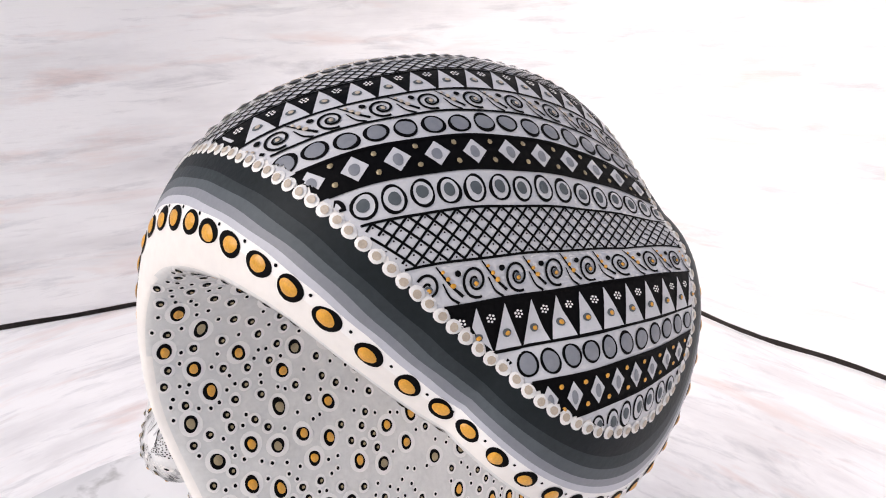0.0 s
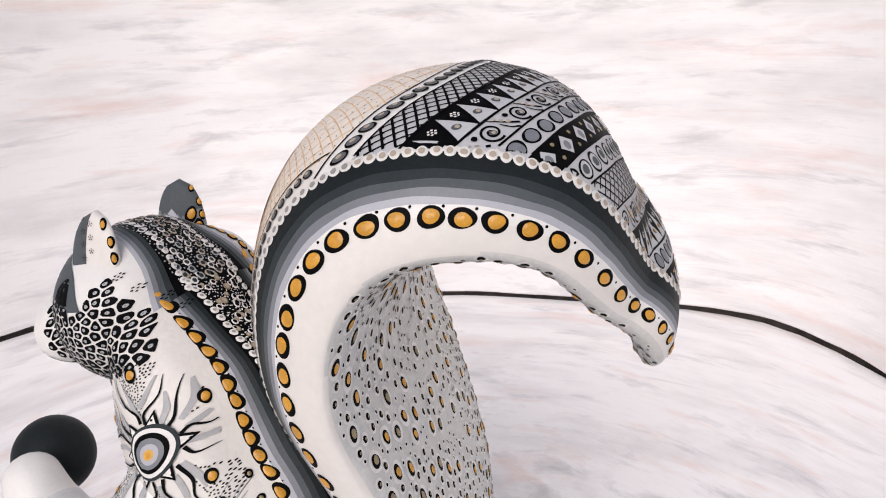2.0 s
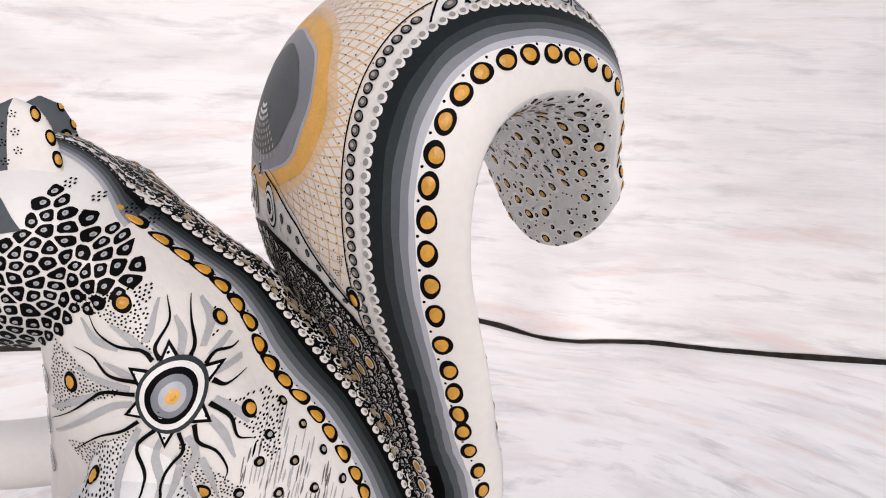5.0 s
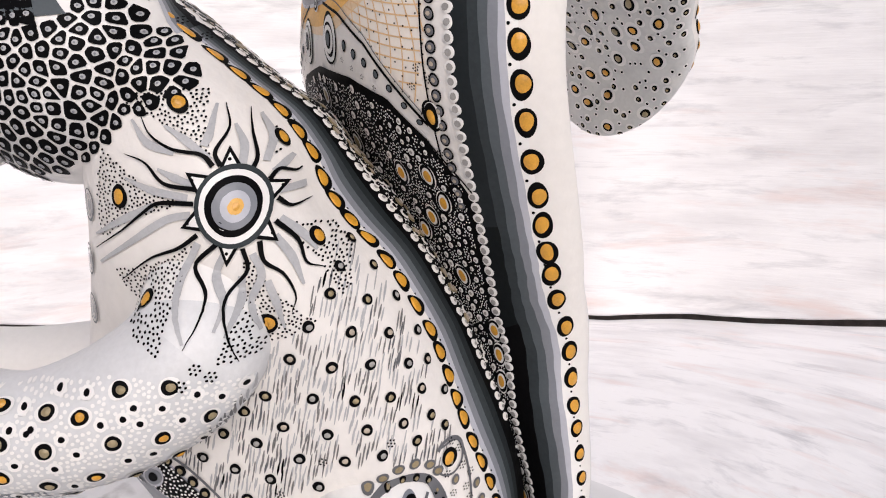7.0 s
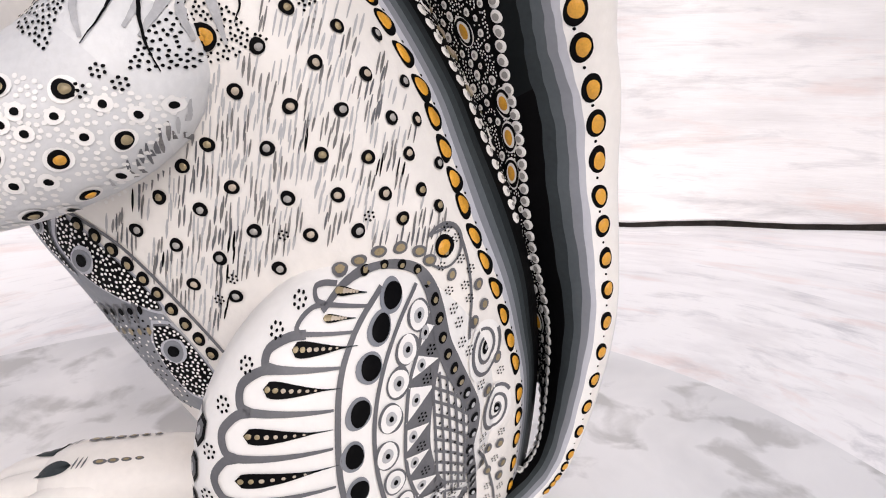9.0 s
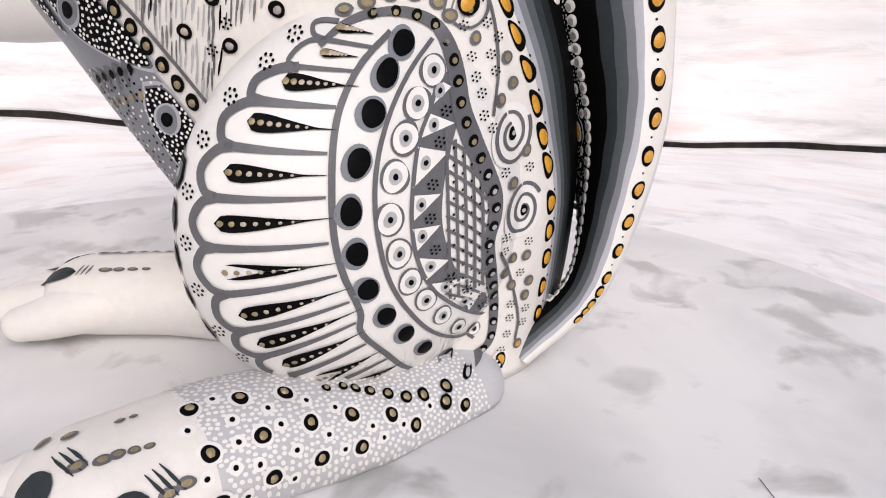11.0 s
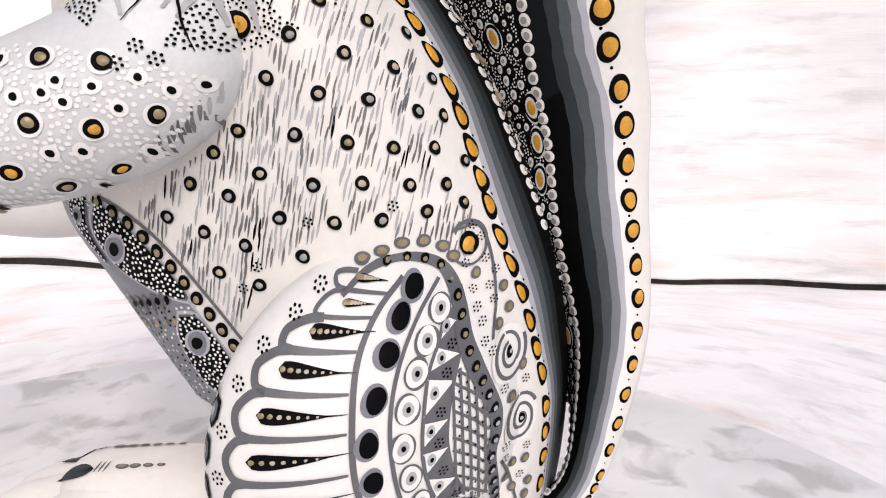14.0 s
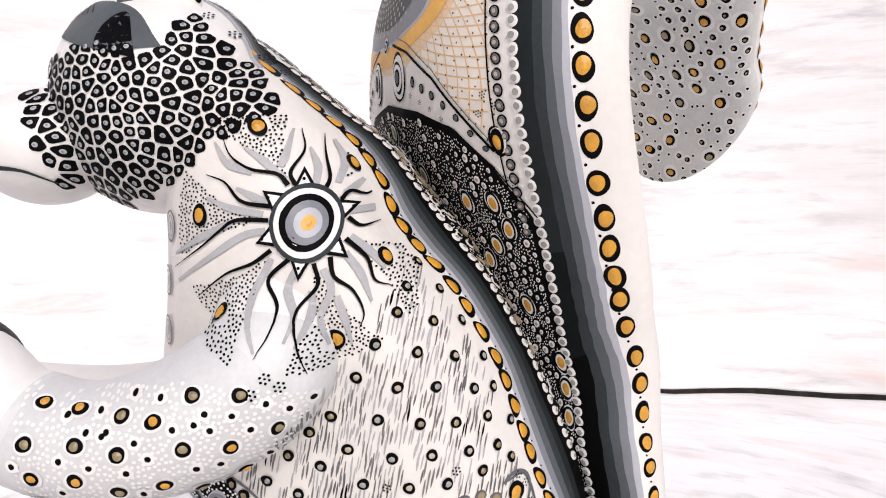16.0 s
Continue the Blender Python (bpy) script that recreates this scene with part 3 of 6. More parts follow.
def laid(lam0, phi0, turn=0.0):
    """Paints round dots on the tail about one place, pressed on from the flat."""
    l0, f0 = np.array([lam0]), np.array([phi0])
    P0 = tail_point(l0, f0)[0]
    N0 = tail_out(P0[None], tail_normal(l0, f0), l0, f0)[0]
    T = (tail_point(l0 + .01, f0) - tail_point(l0 - .01, f0))[0]
    T -= N0 * (T @ N0)
    T /= np.linalg.norm(T) + 1e-12
    B = np.cross(N0, T)
    c, s = math.cos(turn), math.sin(turn)

    def f(p, q):
        X = P0 + (c * p - s * q)[:, None] * T + (s * p + c * q)[:, None] * B + N0 * 0.0006
        pos, nrm = np.empty_like(X), np.empty_like(X)
        for k, x in enumerate(X):
            h = SKIN.find_nearest(Vector(x))
            n = np.array(h[1])
            pos[k], nrm[k] = h[0], n if n @ N0 > 0 else -n
        return pos, nrm
    return f


def tail_raw(p, q):
    """Paints on the tail skin by its own two coordinates."""
    pos, nrm = tail_point(p, q), tail_normal(p, q)
    return pos, tail_out(pos, nrm, p, q)


def tail_out(pos, nrm, lam, phi):
    mid = tail_point(lam, np.full_like(phi, 1e-4))
    low = tail_point(lam, np.full_like(phi, np.pi - 1e-4))
    core = mid * 0.45 + low * 0.55
    sgn = np.sign(np.sum((pos - core) * nrm, -1))
    return nrm * np.where(sgn == 0, 1, sgn)[..., None]


def emit(pos, nrm, lift, faces, mat):
    ok = ~np.isnan(pos[:, 0])
    keep = [q for q in faces if all(ok[i] for i in q)]
    keep = [q for q in keep if np.ptp(pos[list(q)], axis=0).max() < 0.0075]
    if not keep:
        return
    used = sorted({i for q in keep for i in q})
    idx = {v: k for k, v in enumerate(used)}
    FIG.add(pos[used] + nrm[used] * np.asarray(lift)[used, None], [tuple(idx[i] for i in q) for q in keep], mat)


def fill(f, p, q, mat, layer=1, rings=2, dome=0.0, cp=None, cq=None):
    """A filled shape from its outline about a middle, raised like a drop by dome."""
    p, q = np.asarray(p, float), np.asarray(q, float)
    n = len(p)
    cp, cq = (p.mean() if cp is None else cp), (q.mean() if cq is None else cq)
    P, Q, L = [np.array([cp])], [np.array([cq])], [np.array([layer * LAYER + dome])]
    for k in range(1, rings + 1):
        t = k / rings
        P.append(cp + (p - cp) * t)
        Q.append(cq + (q - cq) * t)
        L.append(np.full(n, layer * LAYER + dome * (1 - t ** 2.5)))
    pos, nrm = f(np.concatenate(P), np.concatenate(Q))
    faces = [(0, 1 + k, 1 + (k + 1) % n) for k in range(n)]
    for r in range(rings - 1):
        a, b = 1 + r * n, 1 + (r + 1) * n
        faces += [(a + k, b + k, b + (k + 1) % n, a + (k + 1) % n) for k in range(n)]
    emit(pos, nrm, np.concatenate(L), faces, mat)


def oval(f, cx, cy, rx, ry, mat, layer=1, turn=0.0, n=18, rings=2, dome=0.0, wob=0.05):
    a = np.linspace(0, 2 * np.pi, n, endpoint=False)
    k1, k2 = rng.uniform(0, 6.28), rng.uniform(0, 6.28)
    r = 1 + wob * np.sin(2 * a + k1) + wob * 0.6 * np.sin(3 * a + k2)
    x, y = rx * r * np.cos(a), ry * r * np.sin(a)
    c, s = math.cos(turn), math.sin(turn)
    fill(f, cx + c * x - s * y, cy + s * x + c * y, mat, layer, rings, dome, cx, cy)


def stroke(f, p, q, w0, mat, layer=1, w1=None, wm=None, step=None):
    """A brush line through points; its width runs from w0 (by wm in the middle) to w1."""
    pts = np.stack([np.asarray(p, float), np.asarray(q, float)], -1)
    n = step or max(2, len(pts))
    pts = spline(pts, n) if len(pts) > 2 else np.linspace(pts[0], pts[1], n)
    t = np.gradient(pts, axis=0)
    t /= np.linalg.norm(t, axis=1)[:, None] + 1e-12
    nn = np.stack([-t[:, 1], t[:, 0]], -1)
    w1 = w0 if w1 is None else w1
    u = np.linspace(0, 1, n)
    w = w0 + (w1 - w0) * u if wm is None else np.interp(u, [0, 0.5, 1], [w0, wm, w1])
    A, B = pts + nn * w[:, None] / 2, pts - nn * w[:, None] / 2
    al = np.concatenate([A, B])
    pos, nrm = f(al[:, 0], al[:, 1])
    emit(pos, nrm, np.full(2 * n, layer * LAYER), [(k, k + 1, n + k + 1, n + k) for k in range(n - 1)], mat)


def raw_stroke(p, q, w, mat, layer=1, n=40):
    """A line of even width on the tail skin, through places in its own coordinates."""
    c = spline(list(zip(p, q)), n)
    P, N = tail_raw(c[:, 0], c[:, 1])
    t = np.gradient(P, axis=0)
    s = np.cross(N, t)
    s /= np.linalg.norm(s, axis=1)[:, None] + 1e-12
    pos = np.concatenate([P + s * w / 2, P - s * w / 2])
    emit(pos, np.concatenate([N, N]), np.full(2 * n, layer * LAYER), [(k, k + 1, n + k + 1, n + k) for k in range(n - 1)], mat)


def scatter(n, box, gap, tries=30, seed=1, ok=None):
    """Places spread unevenly with at least a gap between them."""
    r = random.Random(seed)
    out, held_in = [], {}
    for _ in range(n * tries):
        a, b = r.uniform(*box[0]), r.uniform(*box[1])
        i, j = int(a / gap), int(b / gap)
        if any((a - c) ** 2 + (b - d) ** 2 < gap * gap for x in (-1, 0, 1) for y in (-1, 0, 1) for c, d in held_in.get((i + x, j + y), ())):
            continue
        if ok and not ok(a, b):
            continue
        held_in.setdefault((i, j), []).append((a, b))
        out.append((a, b))
        if len(out) >= n:
            break
    return out


def even(curve, gap, start=0.0):
    """Places at even gaps along a list of places (any dimension)."""
    c = np.asarray(curve)
    s = np.concatenate([[0], np.cumsum(np.linalg.norm(np.diff(c, axis=0), axis=1))])
    at = np.arange(start, s[-1], gap)
    return np.stack([np.interp(at, s, c[:, k]) for k in range(c.shape[1])], -1)


def eye_dot(f, rx, ry, turn=0.0, gold="gold", cx=0.0, cy=0.0, layer=1, size=0.64, halo=0.0):
    """A black drop with a smaller gold drop set off its middle."""
    if halo:
        oval(f, cx, cy, rx * halo, ry * halo, "white", layer, turn, 16, 1)
        layer += 1
    oval(f, cx, cy, rx, ry, "black", layer, turn, 20, 2, 0.00012)
    o = rng.uniform(-0.12, 0.12), rng.uniform(-0.16, 0.08)
    oval(f, cx + o[0] * rx, cy + o[1] * ry, rx * size, ry * size, gold, layer + 2, turn, 18, 3, 0.00035, 0.06)


def rosette(f, r, mat="black", cx=0.0, cy=0.0, layer=2, n=5, dot=0.42):
    for k in range(n):
        a = 6.283 * k / n + 0.3
        oval(f, cx + r * math.cos(a), cy + r * math.sin(a), r * dot, r * dot, mat, layer, 0, 8, 1)
    oval(f, cx, cy, r * dot * 0.9, r * dot * 0.9, mat, layer, 0, 8, 1)


def ring(f, cx, cy, rx, ry, w, mat, layer=1, turn=0.0, n=26, a0=0.0, a1=6.2832):
    a = np.linspace(a0, a1, n)
    k = rng.uniform(0, 6.28)
    c, s = math.cos(turn), math.sin(turn)
    ww = w * (1 + 0.25 * np.sin(a + k))
    P, Q = [], []
    for sg in (0.5, -0.5):
        x, y = (rx + sg * ww) * np.cos(a), (ry + sg * ww) * np.sin(a)
        P.append(cx + c * x - s * y)
        Q.append(cy + s * x + c * y)
    pos, nrm = f(np.concatenate(P), np.concatenate(Q))
    emit(pos, nrm, np.full(2 * n, layer * LAYER), [(k, k + 1, n + k + 1, n + k) for k in range(n - 1)], mat)


def spiral(f, cx, cy, rx, ry, w, mat, layer=2, turns=1.9, start=0.0, sense=1):
    a = np.linspace(0, 6.2832 * turns, 46)
    r = np.linspace(1.0, 0.16, 46)
    stroke(f, cx + rx * r * np.cos(start + sense * a), cy + ry * r * np.sin(start + sense * a), w, mat, layer, w * 0.8, None, 60)


# ---- tail: gold dots and beads along both edges and round the tip ----
def edge_curve(which, n=900):
    lam = np.linspace(0.3, 2 * UE + 0.7, n)
    pb, pg = tail_lines(lam)
    phi = {"gold": pg, "bead": pb, "inner": pb * 0.91}[which]
    return lam, phi, tail_point(lam, phi)


GOLD_AT = [0.632, 0.722, 0.800, 0.915, 1.030, 1.220, 1.394, 1.568, 1.742, 1.925, 2.115, 2.303, 2.494, 2.668, 2.892, 3.140, 3.430, 3.820, 4.280, 4.660, 5.000, 5.242, 5.454, 5.668, 5.856, 6.045,
           6.219, 6.377, 6.522, 6.680, 6.835, 6.990, 7.150, 7.291, 7.434, 7.567, 7.710, 7.880, 8.056, 8.255, 8.490, 8.715, 8.915, 9.028, 9.090, 9.150, 9.208, 9.261]
GOLD_AT += [9.261 + 0.057 * k for k in range(1, 12)] + [2 * UE + 1 - l for l in GOLD_AT[::-1] if l < 9]
for k, l in enumerate(GOLD_AT):
    p = tail_lines(l)[1][0]
    u = min(l, 2 * UE + 1 - l)
    big = np.interp(u, [0.7, 1.4, 2.3, 3.0, 4.78, 7.07, 8.36, 9.1], [0.42, 0.62, 0.76, 0.92, 1.02, 1.06, 0.95, 0.8])
    eye_dot(laid(l, p, rng.uniform(-0.12, 0.12)), 0.00345 * big, 0.0028 * big)
    if k + 1 < len(GOLD_AT):
        oval(laid((l + GOLD_AT[k + 1]) / 2, p - 0.055, 0), 0, 0, 0.00042 * big, 0.00042 * big, "black", 1, 0, 8, 1)

lam_c, phi_c, pos_c = edge_curve("bead")
run = np.concatenate([[0], np.cumsum(np.linalg.norm(np.diff(pos_c, axis=0), axis=1))])
s = 0.001
while s < run[-1]:
    l, p = np.interp(s, run, lam_c), np.interp(s, run, phi_c)
    u = min(l, 2 * UE + 1 - l)
    big = np.interp(u, [0, 1.8, 4.4, 7.07, 9], [0.5, 0.85, 0.95, 1.0, 1.0])
    f = laid(l, p, rng.uniform(-0.3, 0.3))
    oval(f, 0, 0, 0.00165 * big, 0.00158 * big, "bead", 2, 0, 14, 3, 0.00028, 0.06)
    oval(f, rng.uniform(-.0002, .0002), rng.uniform(-.0002, .0002), 0.00095 * big, 0.00092 * big, "beige" if u > 7.2 else "core", 6, 0, 9, 1)
    s += 0.0034 * big * rng.uniform(0.95, 1.07)

# ---- tail: the patterned rows of the curled end ----
ROWS_AT = [-4.5, 1.5, 9, 17.4, 23.4, 29, 35.6, 42.5, 51.5, 59.5, 70, 77, 85, 93]
X0, X1 = -0.058, 0.066


def band(r0, r1, mat, layer=1):
    nx, nq = 130, max(3, int((r1 - r0) / 1.2))
    x = np.linspace(X0, X1, nx)
    q = np.radians(np.linspace(0, r1 - r0, nq)) * 0.064
    f = curl(0, r0, 1.0)
    pos, nrm = f(np.repeat(x, nq), np.tile(q, nx))
    emit(pos, nrm, np.full(nx * nq, layer * LAYER), [(i * nq + j, i * nq + j + 1, (i + 1) * nq + j + 1, (i + 1) * nq + j) for i in range(nx - 1) for j in range(nq - 1)], mat)


def rule(r, w=0.0005, mat="black", layer=3):
    x = np.linspace(X0, X1, 110)
    stroke(curl(0, r), x, 0.0001 * np.sin(x * 300 + r), w, mat, layer, None, None, 110)


def row_mid(k):
    return (ROWS_AT[k] + ROWS_AT[k + 1]) / 2, math.radians(ROWS_AT[k + 1] - ROWS_AT[k]) * 0.064


def row_rings(k, gap, thick=0.00065, start=0.0, solid=True):
    m, h = row_mid(k)
    x = X0 + start
    while x < X1:
        f = curl(x, m + rng.uniform(-0.2, 0.2))
        ry, rx = h * 0.37 * rng.uniform(0.94, 1.04), min(gap * 0.45, h * 0.42)
        oval(f, 0, 0, rx, ry, "black", 2, 0, 20, 2, 0.00008)
        if solid:
            oval(f, 0, 0, rx - thick, ry - thick, "grey", 3, 0, 18, 2, 0.00012)
        else:
            oval(f, 0, 0, rx - thick, ry - thick, "light", 3, 0, 18, 2)
            oval(f, rng.uniform(-.0003, .0003), rng.uniform(-.0004, 0.0002), rx * 0.48, ry * 0.48, "slate", 4, 0, 14, 2, 0.00012)
        x += gap * rng.uniform(0.96, 1.04)


def row_net(k, cell):
    m, h = row_mid(k)
    n = int((X1 - X0) / cell)
    for i in range(-3, n + 3):
        x = X0 + i * cell
        for sg in (1, -1):
            xx = np.linspace(0, sg * h * 1.05, 9)
            stroke(curl(x, m), xx, np.linspace(-h / 2, h / 2, 9), 0.00052, "black", 2, None, None, 9)
    rows = max(2, round(h / cell * 1.05))
    for i in range(n + 1):
        for j in range(2 * rows):
            x = X0 + (i + (0.5 if j % 2 else 0)) * cell
            oval(curl(x, m), 0, -h / 2 + (j + 0.5) * h / (2 * rows), 0.00022, 0.00022, "black", 3, 0, 6, 1)


def row_triangles(k, gap, gold, start=0.0):
    m, h = row_mid(k)
    x = X0 + start
    while x < X1:
        f = curl(x, m)
        w = gap * 0.46
        tri = [(-w, h * 0.46), (w, h * 0.46), (0.0003, -h * 0.40)]
        p = np.concatenate([np.linspace(tri[i][0], tri[(i + 1) % 3][0], 6)[:-1] for i in range(3)])
        q = np.concatenate([np.linspace(tri[i][1], tri[(i + 1) % 3][1], 6)[:-1] for i in range(3)])
        fill(f, p, q, "light", 3, 3)
        oval(f, 0, h * 0.16, 0.00105, 0.00095, "slate", 4, 0, 14, 2, 0.0001)
        oval(f, 0.0001, h * 0.17, 0.00058, 0.00055, gold, 6, 0, 10, 2, 0.0002)
        rosette(curl(x + gap / 2, m), 0.00078, "white", 0, -h * 0.16, 4, 6, 0.36)
        x += gap


def row_diamonds(k, gap, start=0.0):
    m, h = row_mid(k)
    x = X0 + start
    while x < X1:
        f = curl(x, m + rng.uniform(-0.2, 0.2))
        w, g = gap * 0.33, h * 0.36
        c = [(-w, 0), (0, g), (w, 0), (0, -g)]
        p = np.concatenate([np.linspace(c[i][0], c[(i + 1) % 4][0], 6)[:-1] for i in range(4)])
        q = np.concatenate([np.linspace(c[i][1], c[(i + 1) % 4][1], 6)[:-1] for i in range(4)])
        fill(f, p, q, "light", 3, 3)
        oval(f, rng.uniform(-.0003, .0003), 0.0002, w * 0.4, g * 0.48, "grey", 4, 0, 14, 2, 0.0001)
        for sg in (-1, 1):
            oval(f, gap * 0.5 * (1 if sg > 0 else 1), sg * h * 0.27, 0.00058, 0.00055, "bronze" if k < 8 else "gold", 4, 0, 10, 2, 0.0002)
        x += gap


def row_spirals(k, gap, gold, start=0.0):
    m, h = row_mid(k)
    x = X0 + start
    while x < X1:
        f = curl(x, m)
        r = h * 0.40
        spiral(f, 0, 0, min(r * 1.1, gap * 0.3), r, 0.00062, "black", 3, 1.7, 1.2)
        oval(f, 0, h * 0.04, 0.0008, 0.0008, "slate", 4, 0, 12, 2, 0.0001)
        oval(f, 0, h * 0.06, 0.0005, 0.0005, gold, 6, 0, 10, 2, 0.0002)
        stroke(f, [-0.3 * gap, -0.55 * gap, -0.8 * gap], [h * 0.32, h * 0.0, -h * 0.44], 0.0007, "black", 3, 0.0003, None, 14)
        stroke(f, [0.30 * gap, 0.42 * gap, 0.6 * gap], [-h * 0.05, h * 0.28, h * 0.46], 0.0003, "black", 3, 0.0006, None, 12)
        oval(f, -gap * 0.36, -h * 0.22, 0.00072, 0.00066, "black", 4, 0, 12, 2, 0.0001)
        for j in range(3):
            oval(f, gap * (0.33 + 0.09 * j), -h * 0.30 + h * 0.17 * j, 0.00038 + 0.00012 * j, 0.00036 + 0.0001 * j, gold, 4, 0, 10, 2, 0.00015)
        x += gap


for k, nm in enumerate(["white", "light", "black", "light", "light", "black", "light", "light", "light", "black", "light", "black", "light"]):
    band(ROWS_AT[k], ROWS_AT[k + 1], nm)
for r in ROWS_AT[:-1]:
    rule(r, 0.00055)
m0, h0 = row_mid(0)
x = X0
while x < X1:
    f = curl(x, m0)
    oval(f, 0, 0, 0.0017, 0.0017, "black", 4, 0, 16, 2)
    oval(f, 0, 0, 0.00125, 0.00125, "line", 5, 0, 14, 2, 0.0002)
    oval(f, 0, 0, 0.0006, 0.0006, "beige", 8, 0, 8, 1, 0.0001)
    x += 0.0038
row_net(1, 0.0031)
row_triangles(2, 0.0068, "beige", 0.002)
row_spirals(3, 0.0105, "beige", 0.004)
row_rings(4, 0.0059, 0.0006, 0.001)
row_diamonds(5, 0.0084, 0.003)
row_rings(6, 0.0058, 0.0006, 0.002, False)
row_net(7, 0.0034)
row_spirals(8, 0.0098, "gold", 0.007)
row_triangles(9, 0.0064, "gold", 0.004)
row_rings(10, 0.0050, 0.00055, 0.0)
row_diamonds(11, 0.0060, 0.002)
row_rings(12, 0.0044, 0.0005, 0.0, False)

# ---- tail: slate oval with an orange edge, the peach net, and the dark bead row inside the white one ----
OC, OL, OP = 6.52, 0.33, 0.50


def oval_at(rho, t):
    return OC + OL * rho * np.cos(t), OP * rho * np.sin(t)


tt = np.linspace(0, 2 * np.pi, 72, endpoint=False)
for rho, mat, layer in ((1.34, "apricot", 1), (1.22, "orange", 2), (1.0, "pale", 3), (0.96, "grey", 4), (0.74, "slate", 5)):
    w = 1 + 0.02 * np.sin(5 * tt + rho * 9) + 0.012 * np.sin(9 * tt)
    a, b = oval_at(rho * w, tt)
    fill(tail_raw, a, b, mat, layer, 6, 0, OC, 0.0)
for i in range(-5, 6):
    for j in range(9):
        t = math.pi + i * 0.13
        r = 0.80 - j * 0.085
        a, b = oval_at(r, t)
        oval(on_tail(a, b, 0.0), 0, 0, 0.0007, 0.00042, "beige" if j < 6 else "bead", 9, 0, 8, 1, 0.0001)


def net_ok(l, p):
    v = p / tail_lines(l)[0][0]
    if v > 0.86 or l < tear_edge(abs(v)) + 0.03:
        return False
    d = tail_point(np.array([l]), np.array([p]))[0] - AXO
    x, th = d @ AXE, math.degrees(math.atan2(d @ AXB, d @ AXU))
    return th < row_bend(-4.5, np.array([x]))[0] - 0.5


for sg in (1, -1):
    for i in range(72):
        t0 = -math.pi + i * 2 * math.pi / 72
        seg = []
        for rho in np.linspace(1.2, 3.6, 40):
            a, b = oval_at(rho, t0 + sg * 0.42 * (rho - 1.2))
            if b >= -0.35 and net_ok(a, abs(b)):
                seg.append((a, b))
            else:
                if len(seg) > 3:
                    break
                seg = []
        if len(seg) > 3:
            raw_stroke([c[0] for c in seg], [c[1] for c in seg], 0.00038, "peach", 1, 24)
for l, p in scatter(420, ((5.6, 7.75), (0.03, 0.86)), 0.040, 14, 3, net_ok):
    if ((l - OC) / OL) ** 2 + (p / OP) ** 2 > 1.9:
        oval(on_tail(l, p), 0, 0, 0.00026, 0.00026, "black", 2, 0, 7, 1)

lam_c, phi_c, pos_c = edge_curve("inner", 600)
sel = (lam_c > 5.17) & (lam_c < 7.03)
lam_i, phi_i, pos_i = lam_c[sel], phi_c[sel], pos_c[sel]
run = np.concatenate([[0], np.cumsum(np.linalg.norm(np.diff(pos_i, axis=0), axis=1))])
s = 0.001
while s < run[-1]:
    f = on_tail(np.interp(s, run, lam_i), np.interp(s, run, phi_i) - 0.01)
    oval(f, 0, 0, 0.00165, 0.0015, "black", 3, 0, 16, 2)
    oval(f, 0, 0, 0.0012, 0.0011, "line", 4, 0, 14, 2, 0.0002)
    oval(f, 0, 0, 0.0006, 0.0006, "beige", 7, 0, 8, 1)
    s += 0.0038
raw_stroke(np.linspace(5.17, 7.12, 30), tail_lines(np.linspace(5.17, 7.12, 30))[0] * 0.845, 0.0005, "black", 3, 80)

# the long black curve, its end dot, the paired rings and the small dots along it
for side_sign in (1, -1):
    v = np.linspace(0.10, 0.80, 20)
    ll = np.array([tear_edge(a) for a in v])
    pp = v * 0.9
    if side_sign < 0:
        ll = 2 * UE + 1 - ll
    raw_stroke(ll, pp, 0.0008, "black", 3, 60)
    raw_stroke(ll + 0.04 * side_sign, pp, 0.0003, "line", 3, 60)
    vb = np.linspace(0.0, 0.97, 20)
    lb = np.array([black_edge(a) for a in vb])
    lb = lb if side_sign > 0 else 2 * UE + 1 - lb
    raw_stroke(lb, vb * 0.89, 0.0005, "black", 3, 60)
    f = on_tail(6.05 if side_sign > 0 else 2 * UE + 1 - 6.05, 0.14)
    for rx, m, ly in ((0.0070, "black", 2), (0.0063, "white", 3), (0.0047, "black", 4), (0.0041, "white", 5), (0.0026, "black", 6), (0.0018, "slate", 7)):
        oval(f, 0, 0, rx, rx * 0.66, m, ly, 0, 26, 2)
    for k in range(7):
        vv = 0.30 + 0.075 * k
        l = (tear_edge(vv) + black_edge(vv)) / 2 + 0.015
        l = l if side_sign > 0 else 2 * UE + 1 - l
        f = on_tail(l, vv * 0.9)
        oval(f, 0, 0, 0.0016 - 0.00012 * k, 0.0011, "black", 3, 0, 14, 2)
        oval(f, 0, 0, 0.0011 - 0.00008 * k, 0.00075, "slate", 4, 0, 12, 2, 0.0002)
        rosette(on_tail(l - 0.06 * side_sign, vv * 0.9 - 0.03), 0.0006, "black", 0, 0, 3, 5, 0.3)
f = laid(6.205, 0.02)
for r, m, ly in ((0.0024, "bead", 5), (0.0019, "black", 6), (0.0012, "bead", 7), (0.0006, "dark", 8)):
    oval(f, 0, 0, r, r * 0.8, m, ly, 0, 18, 2)
f = on_tail(5.72, 0.755)
oval(f, 0, 0, 0.0040, 0.0027, "black", 4, 0, 22, 2)
oval(f, 0.0002, 0.0004, 0.0036, 0.0022, "white", 5, 0, 22, 2)
oval(f, 0, 0, 0.0033, 0.0021, "black", 6, 0, 22, 2, 0.0001)
oval(f, -0.0002, 0, 0.0019, 0.0012, "gold", 8, 0, 18, 3, 0.0003)
